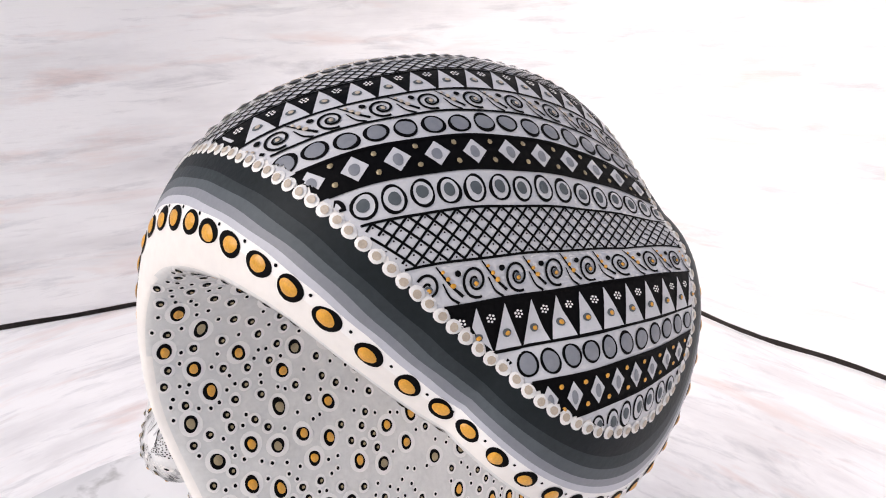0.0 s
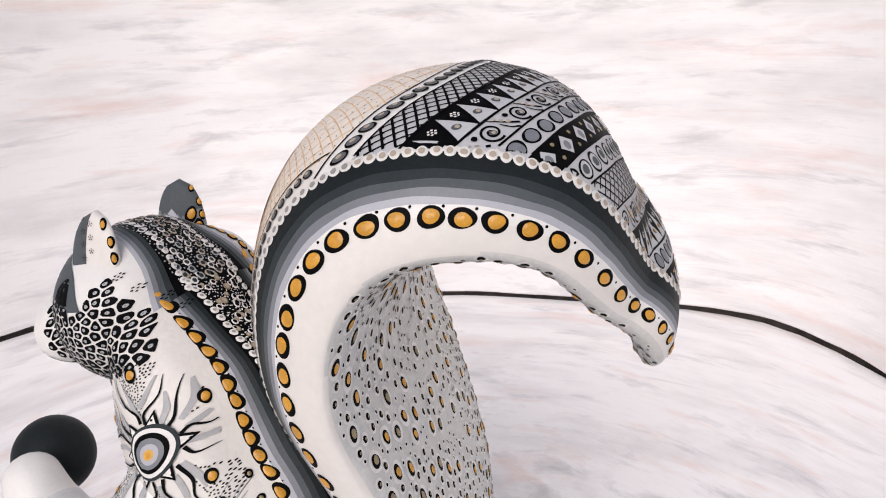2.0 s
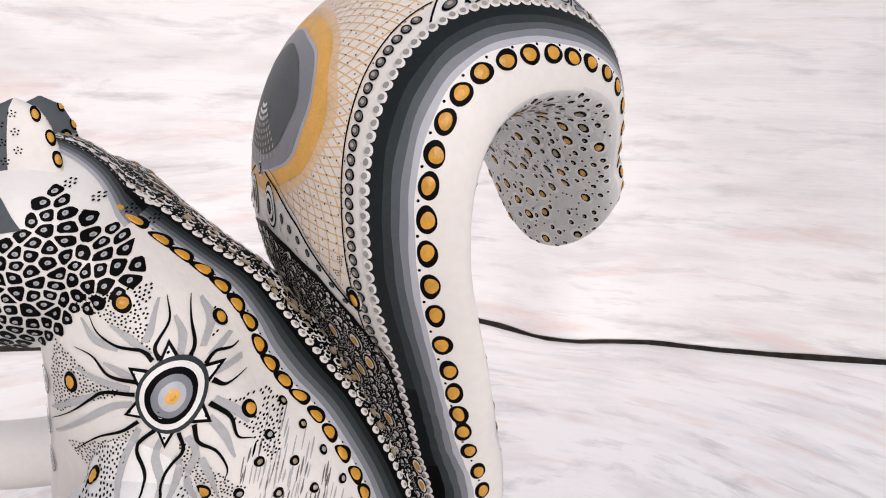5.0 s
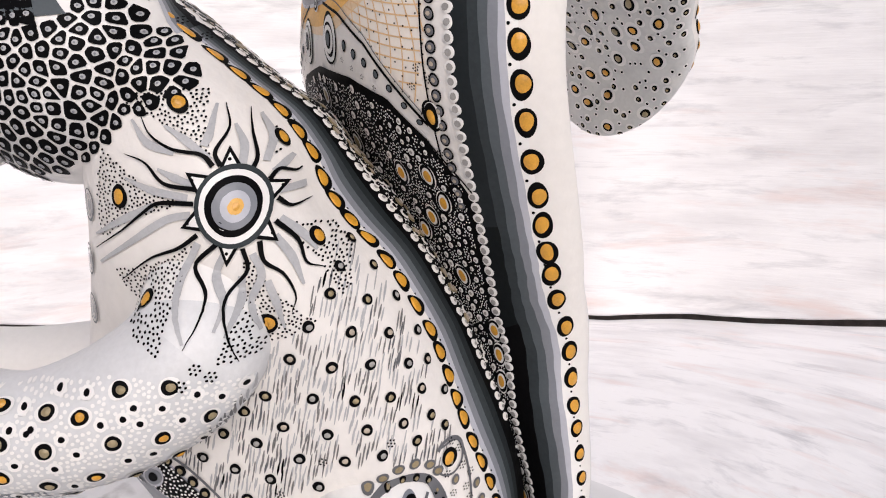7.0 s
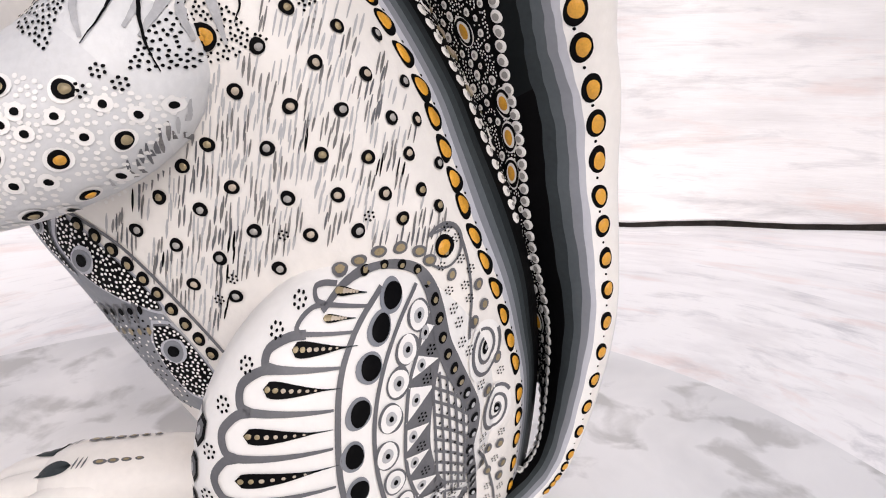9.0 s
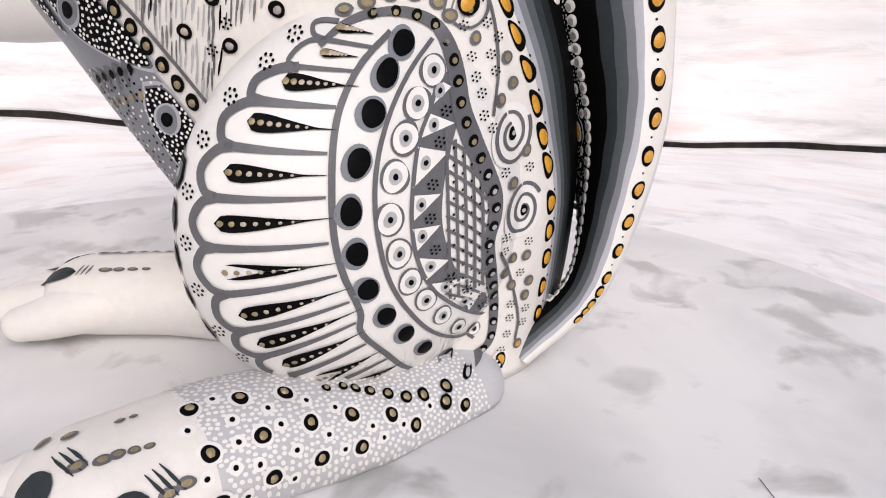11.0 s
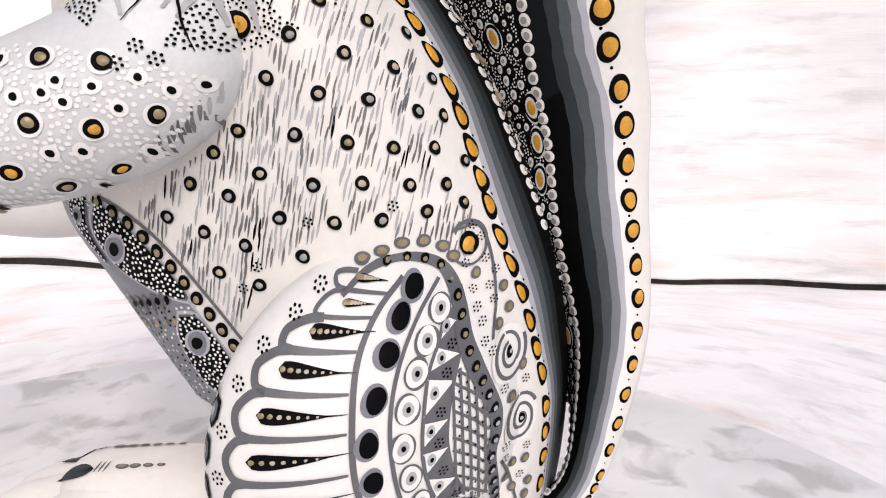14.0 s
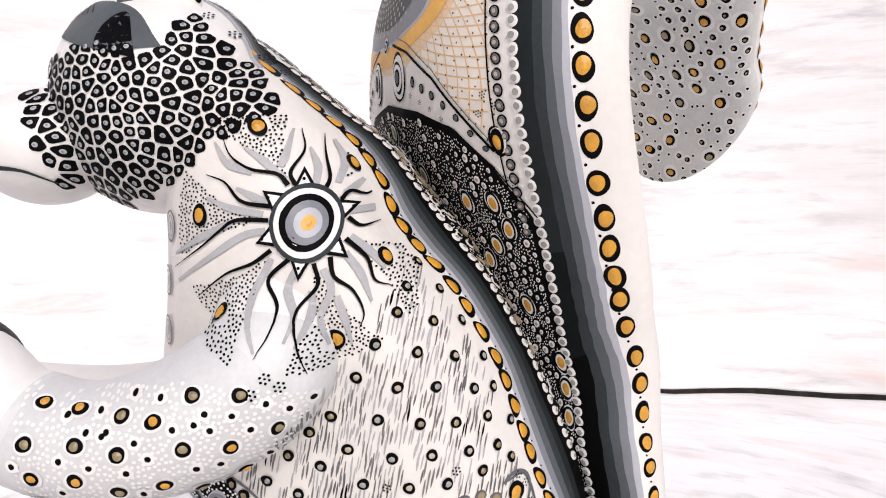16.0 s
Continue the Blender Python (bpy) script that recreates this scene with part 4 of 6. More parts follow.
for l, p in ((5.88, 0.78), (5.93, 0.72), (5.85, 0.68), (5.53, 0.74), (5.48, 0.78), (5.59, 0.68), (5.40, 0.76)):
    rosette(on_tail(l, p), 0.0008, "black", 0, 0, 3, 6, 0.3)

# ---- tail root: dotted black ground ----
for far in (False, True):
    vs = np.linspace(0, 0.99, 40)
    ts = np.linspace(0, 1, 70)
    top = np.array([black_edge(v) for v in vs])
    L = 1.0 + (top[:, None] - 1.0) * ts[None]
    PH = vs[:, None] * tail_lines(L.ravel())[0].reshape(L.shape)
    L = 2 * UE + 1 - L if far else L
    pos, nrm = tail_raw(L.ravel(), PH.ravel())
    emit(pos, nrm, np.full(len(pos), LAYER), [(i * 70 + j, i * 70 + j + 1, (i + 1) * 70 + j + 1, (i + 1) * 70 + j) for i in range(39) for j in range(69)], "black")


def free(P, gap, taken, size):
    """Whether a place keeps its gap from those taken; if so it is taken too."""
    x, y, z = P
    i, j, k = int(x / 0.007), int(y / 0.007), int(z / 0.007)
    for a in (i - 1, i, i + 1):
        for b in (j - 1, j, j + 1):
            for c in (k - 1, k, k + 1):
                for t in taken.get((a, b, c), ()):
                    if (x - t[0]) ** 2 + (y - t[1]) ** 2 + (z - t[2]) ** 2 < (gap + t[3]) ** 2:
                        return False
    taken.setdefault((i, j, k), []).append((x, y, z, size))
    return True


def root_scatter(n, gap, seed, taken, size):
    r = random.Random(seed)
    m = n * 16
    v = np.array([r.uniform(0.0, 0.93) for _ in range(m)])
    top = np.array([black_edge(a) for a in v])
    l = 1.45 + (top - 0.04 - 1.45) * np.array([r.random() ** 0.6 for _ in range(m)])
    p = v * tail_lines(l)[0]
    far = np.array([r.random() < 0.42 for _ in range(m)]) & (v < 0.6)
    l = np.where(far, 2 * UE + 1 - l, l)
    P = tail_point(l, p)
    out = []
    for k in range(m):
        if free(P[k], gap, taken, size):
            out.append((l[k], p[k], v[k]))
            if len(out) >= n:
                break
    return out


held = {}
for l, p, v in root_scatter(34, 0.0030, 21, held, 0.0034):
    f = on_tail(l, p, rng.uniform(-0.15, 0.15))
    for r, m, ly in ((0.0029, "bead", 2), (0.0027, "black", 3), (0.0020, "bead", 4), (0.0014, "bronze" if v < 0.3 else "gold", 5)):
        oval(f, 0, 0, r * 1.30, r * 0.86, m, ly, 0, 18, 2, 0.0002 if m in ("gold", "bronze") else 0)
for l, p, v in root_scatter(330, 0.0010, 22, held, 0.0014):
    f = on_tail(l, p)
    b = rng.choice([0.7, 0.9, 1.1])
    oval(f, 0, 0, 0.0014 * b, 0.0012 * b, "black", 3, 0, 12, 2)
    oval(f, 0, 0, 0.0011 * b, 0.00095 * b, "bead", 4, 0, 12, 2, 0.0001)
    oval(f, 0, 0, 0.0005 * b, 0.0005 * b, "core", 6, 0, 8, 1)
for l, p, v in root_scatter(5200, 0.00034, 23, held, 0.00030):
    oval(on_tail(l, p), 0, 0, 0.00027, 0.00025, "bead", 2, 0, 6, 1)

# ---- tail: the hollow face with its spots ----
def hollow(n, gap, seed, big, taken, rim=0.24):
    r = random.Random(seed)
    m = n * 30
    l = np.array([r.uniform(2.6, 2 * UE - 1.6) for _ in range(m)])
    pg = tail_lines(l)[1]
    lo = np.interp(np.minimum(l, 2 * UE + 1 - l), [2.6, 5.0, 6.0, 7.6], [0.5, 0.46, 0.34, rim])
    p = pg + (np.pi - pg) * (lo + (1 - lo) * np.array([r.random() for _ in range(m)]))
    P = tail_point(l, p)
    out = []
    for k in range(m):
        if free(P[k], gap, taken, big):
            out.append((l[k], p[k]))
            if len(out) >= n:
                break
    return out


taken = {}
for l, p in hollow(190, 0.0042, 11, 0.0030, taken, 0.36):
    f = laid(l, p, rng.uniform(-0.2, 0.2))
    oval(f, 0, 0, 0.0036, 0.0033, "white", 1, 0, 18, 2)
    eye_dot(f, 0.0025 * rng.uniform(0.85, 1.1), 0.0019, 0, rng.choice(["gold", "gold", "bronze"]), 0, 0, 2, 0.62)
for l, p in hollow(400, 0.0020, 12, 0.0018, taken):
    f = laid(l, p)
    oval(f, 0, 0, 0.0020, 0.0019, "white", 1, 0, 14, 1)
    oval(f, 0, 0, 0.0012, 0.00105, "black", 2, 0, 14, 2, 0.0001)
    oval(f, 0, -0.0002, 0.0005, 0.0005, "bronze", 4, 0, 8, 1)
for l, p in hollow(640, 0.0012, 13, 0.0010, taken):
    f = laid(l, p)
    oval(f, 0, 0, 0.0011, 0.0010, "white", 1, 0, 10, 1)
    oval(f, 0, 0, 0.00058, 0.0005, "black", 2, 0, 9, 1)


# ---- body: gold border, beads on the back ----
ROW_Z = np.array([r[0] for r in rows_b])


def at(z, a):
    """Places on the body skin by height and angle."""
    rows = np.stack([np.interp(z, ROW_Z, [r[k] for r in rows_b]) for k in range(7)], 0)
    return body_point(rows, a)


def body_f(z0, a0):
    """Paints on the body skin: local p along the spine, q round the body."""
    G = at(np.repeat(z0 + 0.002 * THREE, 3), np.tile(a0 + 0.03 * THREE, 3)).reshape(3, 3, 3)
    return patch(G, 0.002, 0.03, np.array((0.0, np.interp(z0, ROW_Z, [r[4] for r in rows_b]), z0))), None


zs = np.linspace(0.086, 0.203, 300)
ang = np.full(300, BACK_A)
BORDER_Z = [0.0095, 0.0155, 0.0225, 0.030, 0.037, 0.044, 0.0525, 0.059, 0.066, 0.073, 0.0795, 0.086, 0.093, 0.099, 0.106, 0.113, 0.119, 0.126, 0.1325, 0.1384, 0.144, 0.1492, 0.1543, 0.1599, 0.1668, 0.1722, 0.1774, 0.182, 0.1863,
            0.1907, 0.1961, 0.2009]
for k, z in enumerate(BORDER_Z):
    b = np.interp(z, [0.008, 0.03, 0.06, 0.12, 0.15, 0.2], [0.60, 0.80, 0.90, 1.0, 1.03, 1.05])
    for sg in (1, -1):
        eye_dot(body_f(z, sg * BACK_A)[0], 0.0034 * b, 0.0025 * b)
        oval(body_f(z + 0.0026, sg * (BACK_A - 0.055))[0], 0, 0, 0.00035, 0.00035, "black", 1, 0, 7, 1)
line = at(zs, ang * 0.40)
run = np.concatenate([[0], np.cumsum(np.linalg.norm(np.diff(line, axis=0), axis=1))])
for sg in (1, -1):
    s = 0.001
    while s < run[-1]:
        z = np.interp(s, run, zs)
        f = body_f(z, sg * BACK_A * 0.40)[0]
        oval(f, 0, 0, 0.0015, 0.0014, "bead", 2, 0, 14, 2, 0.0003)
        oval(f, 0, 0, 0.0006, 0.0006, "core", 7, 0, 8, 1)
        s += 0.0036
back_spots = scatter(260, ((0.10, 0.203), (-0.17, 0.17)), 0.0056, 40, 31)
for k, (z, sh) in enumerate(back_spots):
    f = body_f(z, sh * 1.0)[0]
    b = rng.choice([0.6, 0.8, 1.0])
    oval(f, 0, 0, 0.0017 * b, 0.0013 * b, "bead" if k % 3 else "bronze", 2, 0, 12, 2, 0.0002)
    oval(f, 0, 0, 0.0011 * b, 0.0008 * b, "black" if k % 3 else "beige", 5, 0, 10, 1)
for z, sh in scatter(1900, ((0.09, 0.203), (-0.18, 0.18)), 0.0020, 14, 32):
    oval(body_f(z, sh)[0], 0, 0, 0.00028, 0.00025, "bead", 1, 0, 6, 1)

def spot(y, z):
    """Paints on the flank as it is met from the side, flat on the skin."""
    pos, nrm = cast_many([(-0.3, y, z)], (1, 0, 0))
    return pressed(pos[0])


# ---- body: flank of dots and short brush strokes ----
FLANK_HIGH = [(0.2283, 0.1452), (0.2307, 0.1400), (0.2227, 0.1382), (0.2328, 0.1343), (0.2242, 0.1312), (0.2170, 0.1299), (0.2377, 0.1275), (0.2281, 0.1245), (0.2190, 0.1222), (0.2115, 0.1205), (0.2423, 0.1195), (0.2327, 0.1167), (0.2236, 0.1157), (0.2141, 0.1136), (0.2090, 0.1128), (0.2488, 0.1095), (0.2374, 0.1088), (0.2275, 0.1073), (0.2188, 0.1062), (0.2107, 0.1061)]
FLANK_LOW = [(0.2543, 0.1052), (0.2043, 0.1032), (0.2450, 0.1011), (0.2680, 0.1005), (0.2247, 0.0993), (0.2342, 0.0990), (0.2599, 0.0988), (0.2156, 0.0986), (0.2082, 0.0985), (0.2518, 0.0965), (0.2044, 0.0944), (0.2121, 0.0931), (0.2414, 0.0922), (0.2210, 0.0918), (0.2659, 0.0917), (0.2302, 0.0914), (0.2578, 0.0888), (0.2490, 0.0862), (0.2370, 0.0843), (0.2553, 0.0802), (0.2466, 0.0778)]
FLANK = FLANK_HIGH + FLANK_LOW
MARGIN = spline([(.2870, .0958), (.2821, .0937), (.2744, .0889), (.2683, .0828), (.2629, .0761), (.2578, .0693), (.2520, .0610)], 60)      # edge of the belly plate
BAND = spline([(.2274, .0786), (.2238, .0821), (.2193, .0838), (.2144, .0840), (.2097, .0823), (.2069, .0789), (.2051, .0737), (.2039, .0674), (.2022, .0626), (.1992, .0556), (.1971, .0500), (.1969, .0452), (.1980, .0400),
               (.1970, .0316), (.1960, .0210), (.1970, .0125), (.2022, .0097)], 160)                        # grey band round the haunch


def margin_y(z):
    return np.interp(z, MARGIN[::-1, 1], MARGIN[::-1, 0])


def haunch_top(y):
    return 0.050 + 0.0365 * math.sqrt(max(0, 1 - ((y - 0.2235) / 0.031) ** 2)) + 0.0035


GOLD_Y = [r[3] for r in rows_b]


def gold_y(z):
    return float(np.interp(z, ROW_Z, GOLD_Y))


def on_flank(y, z):
    """The flank, below the folds of shoulder and arm and above the haunch."""
    fold = np.interp(y, [0.226, 0.230, 0.2335, 0.241, 0.255, 0.268, 0.287], [0.152, 0.146, 0.140, 0.128, 0.112, 0.0971, 0.0842])
    return haunch_top(y) < z < min(fold, 0.150) and gold_y(z) + 0.0045 < y < margin_y(z) - 0.0036


for y, z in FLANK:
    eye_dot(spot(y, z), 0.00150, 0.00155, 0, rng.choice(["bronze", "beige", "core"]), 0, 0, 4, 0.50)
n_row = 0
z = 0.056
while z < 0.150:
    y = 0.203 + 0.0006 * (n_row % 2)
    while y < 0.285:
        yy, zz = y + rng.uniform(-.0003, .0003), z + rng.uniform(-.0012, .0012)
        tone = noise.noise((yy * 260, zz * 180, 0.5))
        near = min((yy - a) ** 2 + (zz - 0.0004 - b) ** 2 for a, b in FLANK)
        if on_flank(yy, zz) and near > 0.0027 ** 2 and tone > -0.42:
            ln = 0.0040 * rng.uniform(0.7, 1.25)
            m = "line" if tone > 0.32 else ("dash" if tone > 0.02 else "soft")
            if tone > 0.6:
                m = "black"
            stroke(side(yy, zz), [-0.0004, 0.0004], [ln / 2, -ln / 2], 0.00020, m, 2, 0.00015, 0.00052 * rng.uniform(0.7, 1.5), 4)
        y += 0.00108
    z += 0.0030
    n_row += 1
for y, z in scatter(26, ((0.215, 0.275), (0.076, 0.145)), 0.005, 60, 41, lambda a, b: on_flank(a, b - 0.004) and (b < haunch_top(a) + 0.005 or a > margin_y(b) - 0.006)):
    rosette(side(y, z), 0.0009, "black", 0, 0, 5, 6, 0.30)

# ---- belly plate ----
for w, m, off, ly in ((0.0008, "line", -0.0030, 3), (0.0005, "soft", 0.0030, 3)):
    stroke(side(off, 0), MARGIN[:, 0], MARGIN[:, 1], w, m, ly, None, None, 70)
for y, z in even(MARGIN, 0.0043):
    eye_dot(side(y, z), 0.0015, 0.0017, 0, "bronze", 0, 0, 4, 0.5)
F0 = side(0, 0)
ny = 24
for i in range(36):
    zc = 0.046 + i * 0.0015
    ys = np.linspace(margin_y(zc) + 0.0034, 0.315, ny)
    yn = np.linspace(margin_y(zc + 0.0015) + 0.0034, 0.315, ny)
    pos, nrm = side(0, 0)(np.concatenate([ys, yn]), np.concatenate([np.full(ny, zc), np.full(ny, zc + 0.0015)]))
    emit(pos, nrm, np.full(2 * ny, LAYER), [(k, k + 1, ny + k + 1, ny + k) for k in range(ny - 1)], "grey")


def inside(poly, y, z):
    c = False
    for i in range(len(poly)):
        (a, b), (d, e) = poly[i], poly[i - 1]
        if (b > z) != (e > z) and y < (d - a) * (z - b) / (e - b) + a:
            c = not c
    return c


# two dark leaves strewn with white, each with a grey eye; striped folds and rows of dots between
LEAVES = [[(.2835, .0945), (.2768, .0893), (.2695, .0820), (.2640, .0745), (.2672, .0738), (.2750, .0762), (.2815, .0800), (.2856, .0868)],
          [(.2662, .0692), (.2618, .0690), (.2572, .0632), (.2538, .0560), (.2560, .0515), (.2612, .0520), (.2652, .0570), (.2672, .0640)],
          [(.2915, .0965), (.2872, .0950), (.2880, .0870), (.2850, .0800), (.2905, .0850), (.2935, .0915)]]
for k, leaf in enumerate(LEAVES):
    o = spline(leaf + [leaf[0]], 50)[:-1]
    for r, m, ly in ((1.14, "pale", 2), (1.05, "line", 3), (1.0, "black", 4)):
        c = o.mean(0)
        fill(F0, c[0] + (o[:, 0] - c[0]) * r, c[1] + (o[:, 1] - c[1]) * r, m, ly, 4)
    eye = ((.2803, .0838), (.2626, .0632), (.2905, .0905))[k]
    b = (1.0, 1.0, 0.6)[k]
    for y, z in scatter(420, ((0.25, 0.296), (0.048, 0.098)), 0.00088, 40, 42 + k, lambda a, c: inside(o, a, c) and (a - eye[0]) ** 2 + (c - eye[1]) ** 2 > (0.0034 * b) ** 2):
        oval(side(y, z), 0, 0, 0.00036, 0.00036, "white", 5, 0, 7, 1)
    f = side(*eye)
    for r, m, ly in ((1.0, "pale", 6), (0.82, "grey", 7), (0.45, "black", 8)):
        oval(f, 0, 0, 0.0030 * b * r, 0.0037 * b * r, m, ly, 0.5, 20, 2)
for k in range(5):
    y, z = 0.2700 + 0.0026 * k, 0.0722 - 0.0007 * k
    stroke(F0, [y, y + 0.0006, y + 0.0002], [z + 0.0022, z, z - 0.0030], 0.0016, "line", 3, 0.0006, None, 8)
    oval(side(y - 0.0012, z + 0.0008), 0, 0, 0.0007, 0.0010, "black", 5, 0, 10, 1)
    oval(side(y - 0.0022, z - 0.0045), 0, 0, 0.0006, 0.0010, "bronze", 5, 0, 10, 1)
for y, z in scatter(330, ((0.262, 0.300), (0.046, 0.072)), 0.0012, 20, 46, lambda a, c: not any(inside(l, a, c) for l in LEAVES)):
    oval(side(y, z), 0, 0, 0.00034, 0.00034, rng.choice(["white", "black"]), 2, 0, 6, 1)

# ---- shoulder flower ----
FC = (0.2533, 0.1560)
GOLDS = [(0.2653, 0.1788), (0.2444, 0.1707), (0.2358, 0.1475), (0.2468, 0.1291), (0.2724, 0.1360), (0.2792, 0.1580)]
_flower = side(*FC)


def f(p, q):
    """Paints on the shoulder, as far as the gold border."""
    pos, nrm = _flower(p, q)
    pos[pos[:, 1] < np.interp(pos[:, 2], ROW_Z, GOLD_Y) + 0.003] = np.nan
    return pos, nrm


gold_at = [math.atan2(b - FC[1], a - FC[0]) for a, b in GOLDS]


def brush(rows, w0, w1, mat, layer, wm=None):
    """Brush lines over the shoulder, each through a few places."""
    for places in rows:
        stroke(f, [a - FC[0] for a, b in places], [b - FC[1] for a, b in places], w0, mat, layer, w1, wm, 30)


# dark wavering lines of the leaves, from the ring outwards, and the grey folds between them
brush([[(0.2560, 0.1648), (0.2572, 0.1680), (0.2549, 0.1733), (0.2562, 0.1788)],
       [(0.2499, 0.1636), (0.2490, 0.1668), (0.2503, 0.1722), (0.2514, 0.1779)],
       [(0.2575, 0.1648), (0.2601, 0.1674), (0.2664, 0.1687), (0.2712, 0.1719), (0.2734, 0.1765)],
       [(0.2609, 0.1599), (0.2682, 0.1612), (0.2724, 0.1656), (0.2774, 0.1676)],
       [(0.2615, 0.1568), (0.2695, 0.1568), (0.2737, 0.1543), (0.2790, 0.1504), (0.2874, 0.1453)],
       [(0.2609, 0.1500), (0.2655, 0.1469), (0.2725, 0.1442), (0.2805, 0.1385)]], 0.0011, 0.00016, "black", 5, 0.0007)
brush([[(0.2565, 0.1482), (0.2616, 0.1432), (0.2588, 0.1377), (0.2596, 0.1325), (0.2623, 0.1275)],
       [(0.2512, 0.1469), (0.2504, 0.1419), (0.2548, 0.1363), (0.2543, 0.1298), (0.2520, 0.1232)],
       [(0.2478, 0.1482), (0.2468, 0.1437), (0.2427, 0.1403), (0.2403, 0.1352), (0.2412, 0.1315)],
       [(0.2448, 0.1521), (0.2400, 0.1474), (0.2380, 0.1423), (0.2344, 0.1407)],
       [(0.2446, 0.1570), (0.2416, 0.1550), (0.2377, 0.1560)],
       [(0.2464, 0.1613), (0.2444, 0.1635), (0.2410, 0.1629), (0.2388, 0.1650)]], 0.0011, 0.00016, "black", 5, 0.0007)
brush([[(0.2538, 0.1741), (0.2517, 0.1694), (0.2518, 0.1648)],
       [(0.2679, 0.1738), (0.2633, 0.1706), (0.2582, 0.1661)],
       [(0.2754, 0.1752), (0.2718, 0.1700), (0.2657, 0.1680)],
       [(0.2774, 0.1621), (0.2709, 0.1596), (0.2628, 0.1581)],
       [(0.2696, 0.1643), (0.2656, 0.1624), (0.2616, 0.1608)],
       [(0.2866, 0.1420), (0.2768, 0.1479), (0.2681, 0.1531), (0.2622, 0.1544)],
       [(0.2624, 0.1285), (0.2646, 0.1347), (0.2642, 0.1410), (0.2609, 0.1482)],
       [(0.2566, 0.1302), (0.2551, 0.1353), (0.2571, 0.1409), (0.2552, 0.1457)],
       [(0.2545, 0.1288), (0.2520, 0.1349), (0.2516, 0.1407)]], 0.0006, 0.0016, "soft", 4, 0.0018)
brush([[(0.2481, 0.1283), (0.2499, 0.1345), (0.2474, 0.1406), (0.2492, 0.1456)],
       [(0.2429, 0.1277), (0.2445, 0.1342), (0.2462, 0.1393)],
       [(0.2385, 0.1375), (0.2410, 0.1438), (0.2447, 0.1490)],
       [(0.2357, 0.1446), (0.2389, 0.1485), (0.2438, 0.1526)],
       [(0.2362, 0.1600), (0.2397, 0.1594), (0.2442, 0.1587)],
       [(0.2402, 0.1685), (0.2433, 0.1649), (0.2455, 0.1629)],
       [(0.2578, 0.1787), (0.2586, 0.1719), (0.2596, 0.1693)],
       [(0.2492, 0.1766), (0.2462, 0.1710), (0.2471, 0.1655)],
       [(0.2872, 0.1486), (0.2782, 0.1530), (0.2709, 0.1562)]], 0.0006, 0.0016, "soft", 4, 0.0018)
for k, deg in enumerate((84, 35, -20, -83, -141, 159)):
    a = radians(deg)
    c, s = math.cos(a), math.sin(a)
    tri = lambda r0, r1, w: ([0.90 * (r0 * c - w * s), 0.90 * r1 * c, 0.90 * (r0 * c + w * s)], [r0 * s + w * c, r1 * s, r0 * s - w * c])
    for (r0, r1, w), m, ly in (((0.0082, 0.0133, 0.0026), "black", 6), ((0.0088, 0.0117, 0.0014), "white", 7)):
        p, q = tri(r0, r1, w)
        fill(f, p, q, m, ly, 2)
    oval(f, 0.0102 * c, 0.0102 * s, 0.0004, 0.0004, "black", 8, 0, 7, 1)
for r, m, ly, o in ((0.0089, "dark", 8, 0), (0.0078, "white", 9, 0), (0.0064, "black", 10, 0), (0.0049, "grey", 11, -0.0002), (0.0033, "pale", 12, -0.0004), (0.0017, "orange", 13, -0.0005), (0.0009, "gold", 14, -0.0005)):
    oval(f, o, o * 0.3, r * 0.88, r * 1.03, m, ly, 0, 34, 3, 0.0001, 0.012)
for y, z in GOLDS:
    eye_dot(spot(y, z), 0.0027, 0.0024, 0, "gold", 0, 0, 4, 0.62)
def stipple_ok(y, z):
    dy, dz = y - FC[0], z - FC[1]
    r, a = math.hypot(dy, dz), math.atan2(dz, dy)
    if r < 0.0125 or r > 0.0325 or not (z > 0.122 and y > gold_y(min(z, 0.2)) + 0.003 and y < 0.290 and z < 0.182):
        return False
    if any((y - a2) ** 2 + (z - b2) ** 2 < 0.0028 ** 2 for a2, b2 in GOLDS):
        return False
    d = min(abs((a - g + math.pi) % (2 * math.pi) - math.pi) for g in gold_at)
    return d < 0.07 + 0.0125 * (r - 0.012) / 0.001
for y, z in scatter(1400, ((0.228, 0.292), (0.120, 0.190)), 0.00082, 80, 43, stipple_ok):
    oval(side(y, z), 0, 0, 0.00029, 0.00029, "black", 3, 0, 7, 1)
for y, z in ((.2598, .1235), (.2570, .1215), (.2625, .1205)):
    rosette(side(y, z), 0.0010, "black", 0, 0, 4, 6, 0.30)
for y, z in [(0.2894, 0.1552), (0.2922, 0.1411), (0.2936, 0.1277)]:
    f2 = side(y, z)
    ring(f2, 0, 0, 0.0019, 0.0038, 0.0005, "line", 4)
    ring(f2, 0, 0, 0.0012, 0.0026, 0.0005, "soft", 4)
    oval(f2, 0, 0, 0.0006, 0.0014, "soft", 4, 0, 12, 1)

# ---- haunch ----
F0 = side(0, 0)


def on_hip(pos, slack=0.16):
    """Whether places lie on the rounded haunch itself."""
    d = pos - np.array(HAUNCH["centre"])
    d[:, 0] += HAUNCH["shear"] * d[:, 1]
    v = np.sum(np.abs(d / np.array(HAUNCH["radii"])) ** (2 / HAUNCH["power"]), axis=1)
    return np.abs(v - 1) < slack


def HIP(p, q):
    """The haunch alone, none of the folds beside it."""
    pos, nrm = F0(p, q)
    pos[~on_hip(pos)] = np.nan
    return pos, nrm


def HIGH(p, q):
    """The haunch, and the body above the foot."""
    pos, nrm = F0(p, q)
    pos[(pos[:, 2] < 0.027) & ~on_hip(pos)] = np.nan
    return pos, nrm


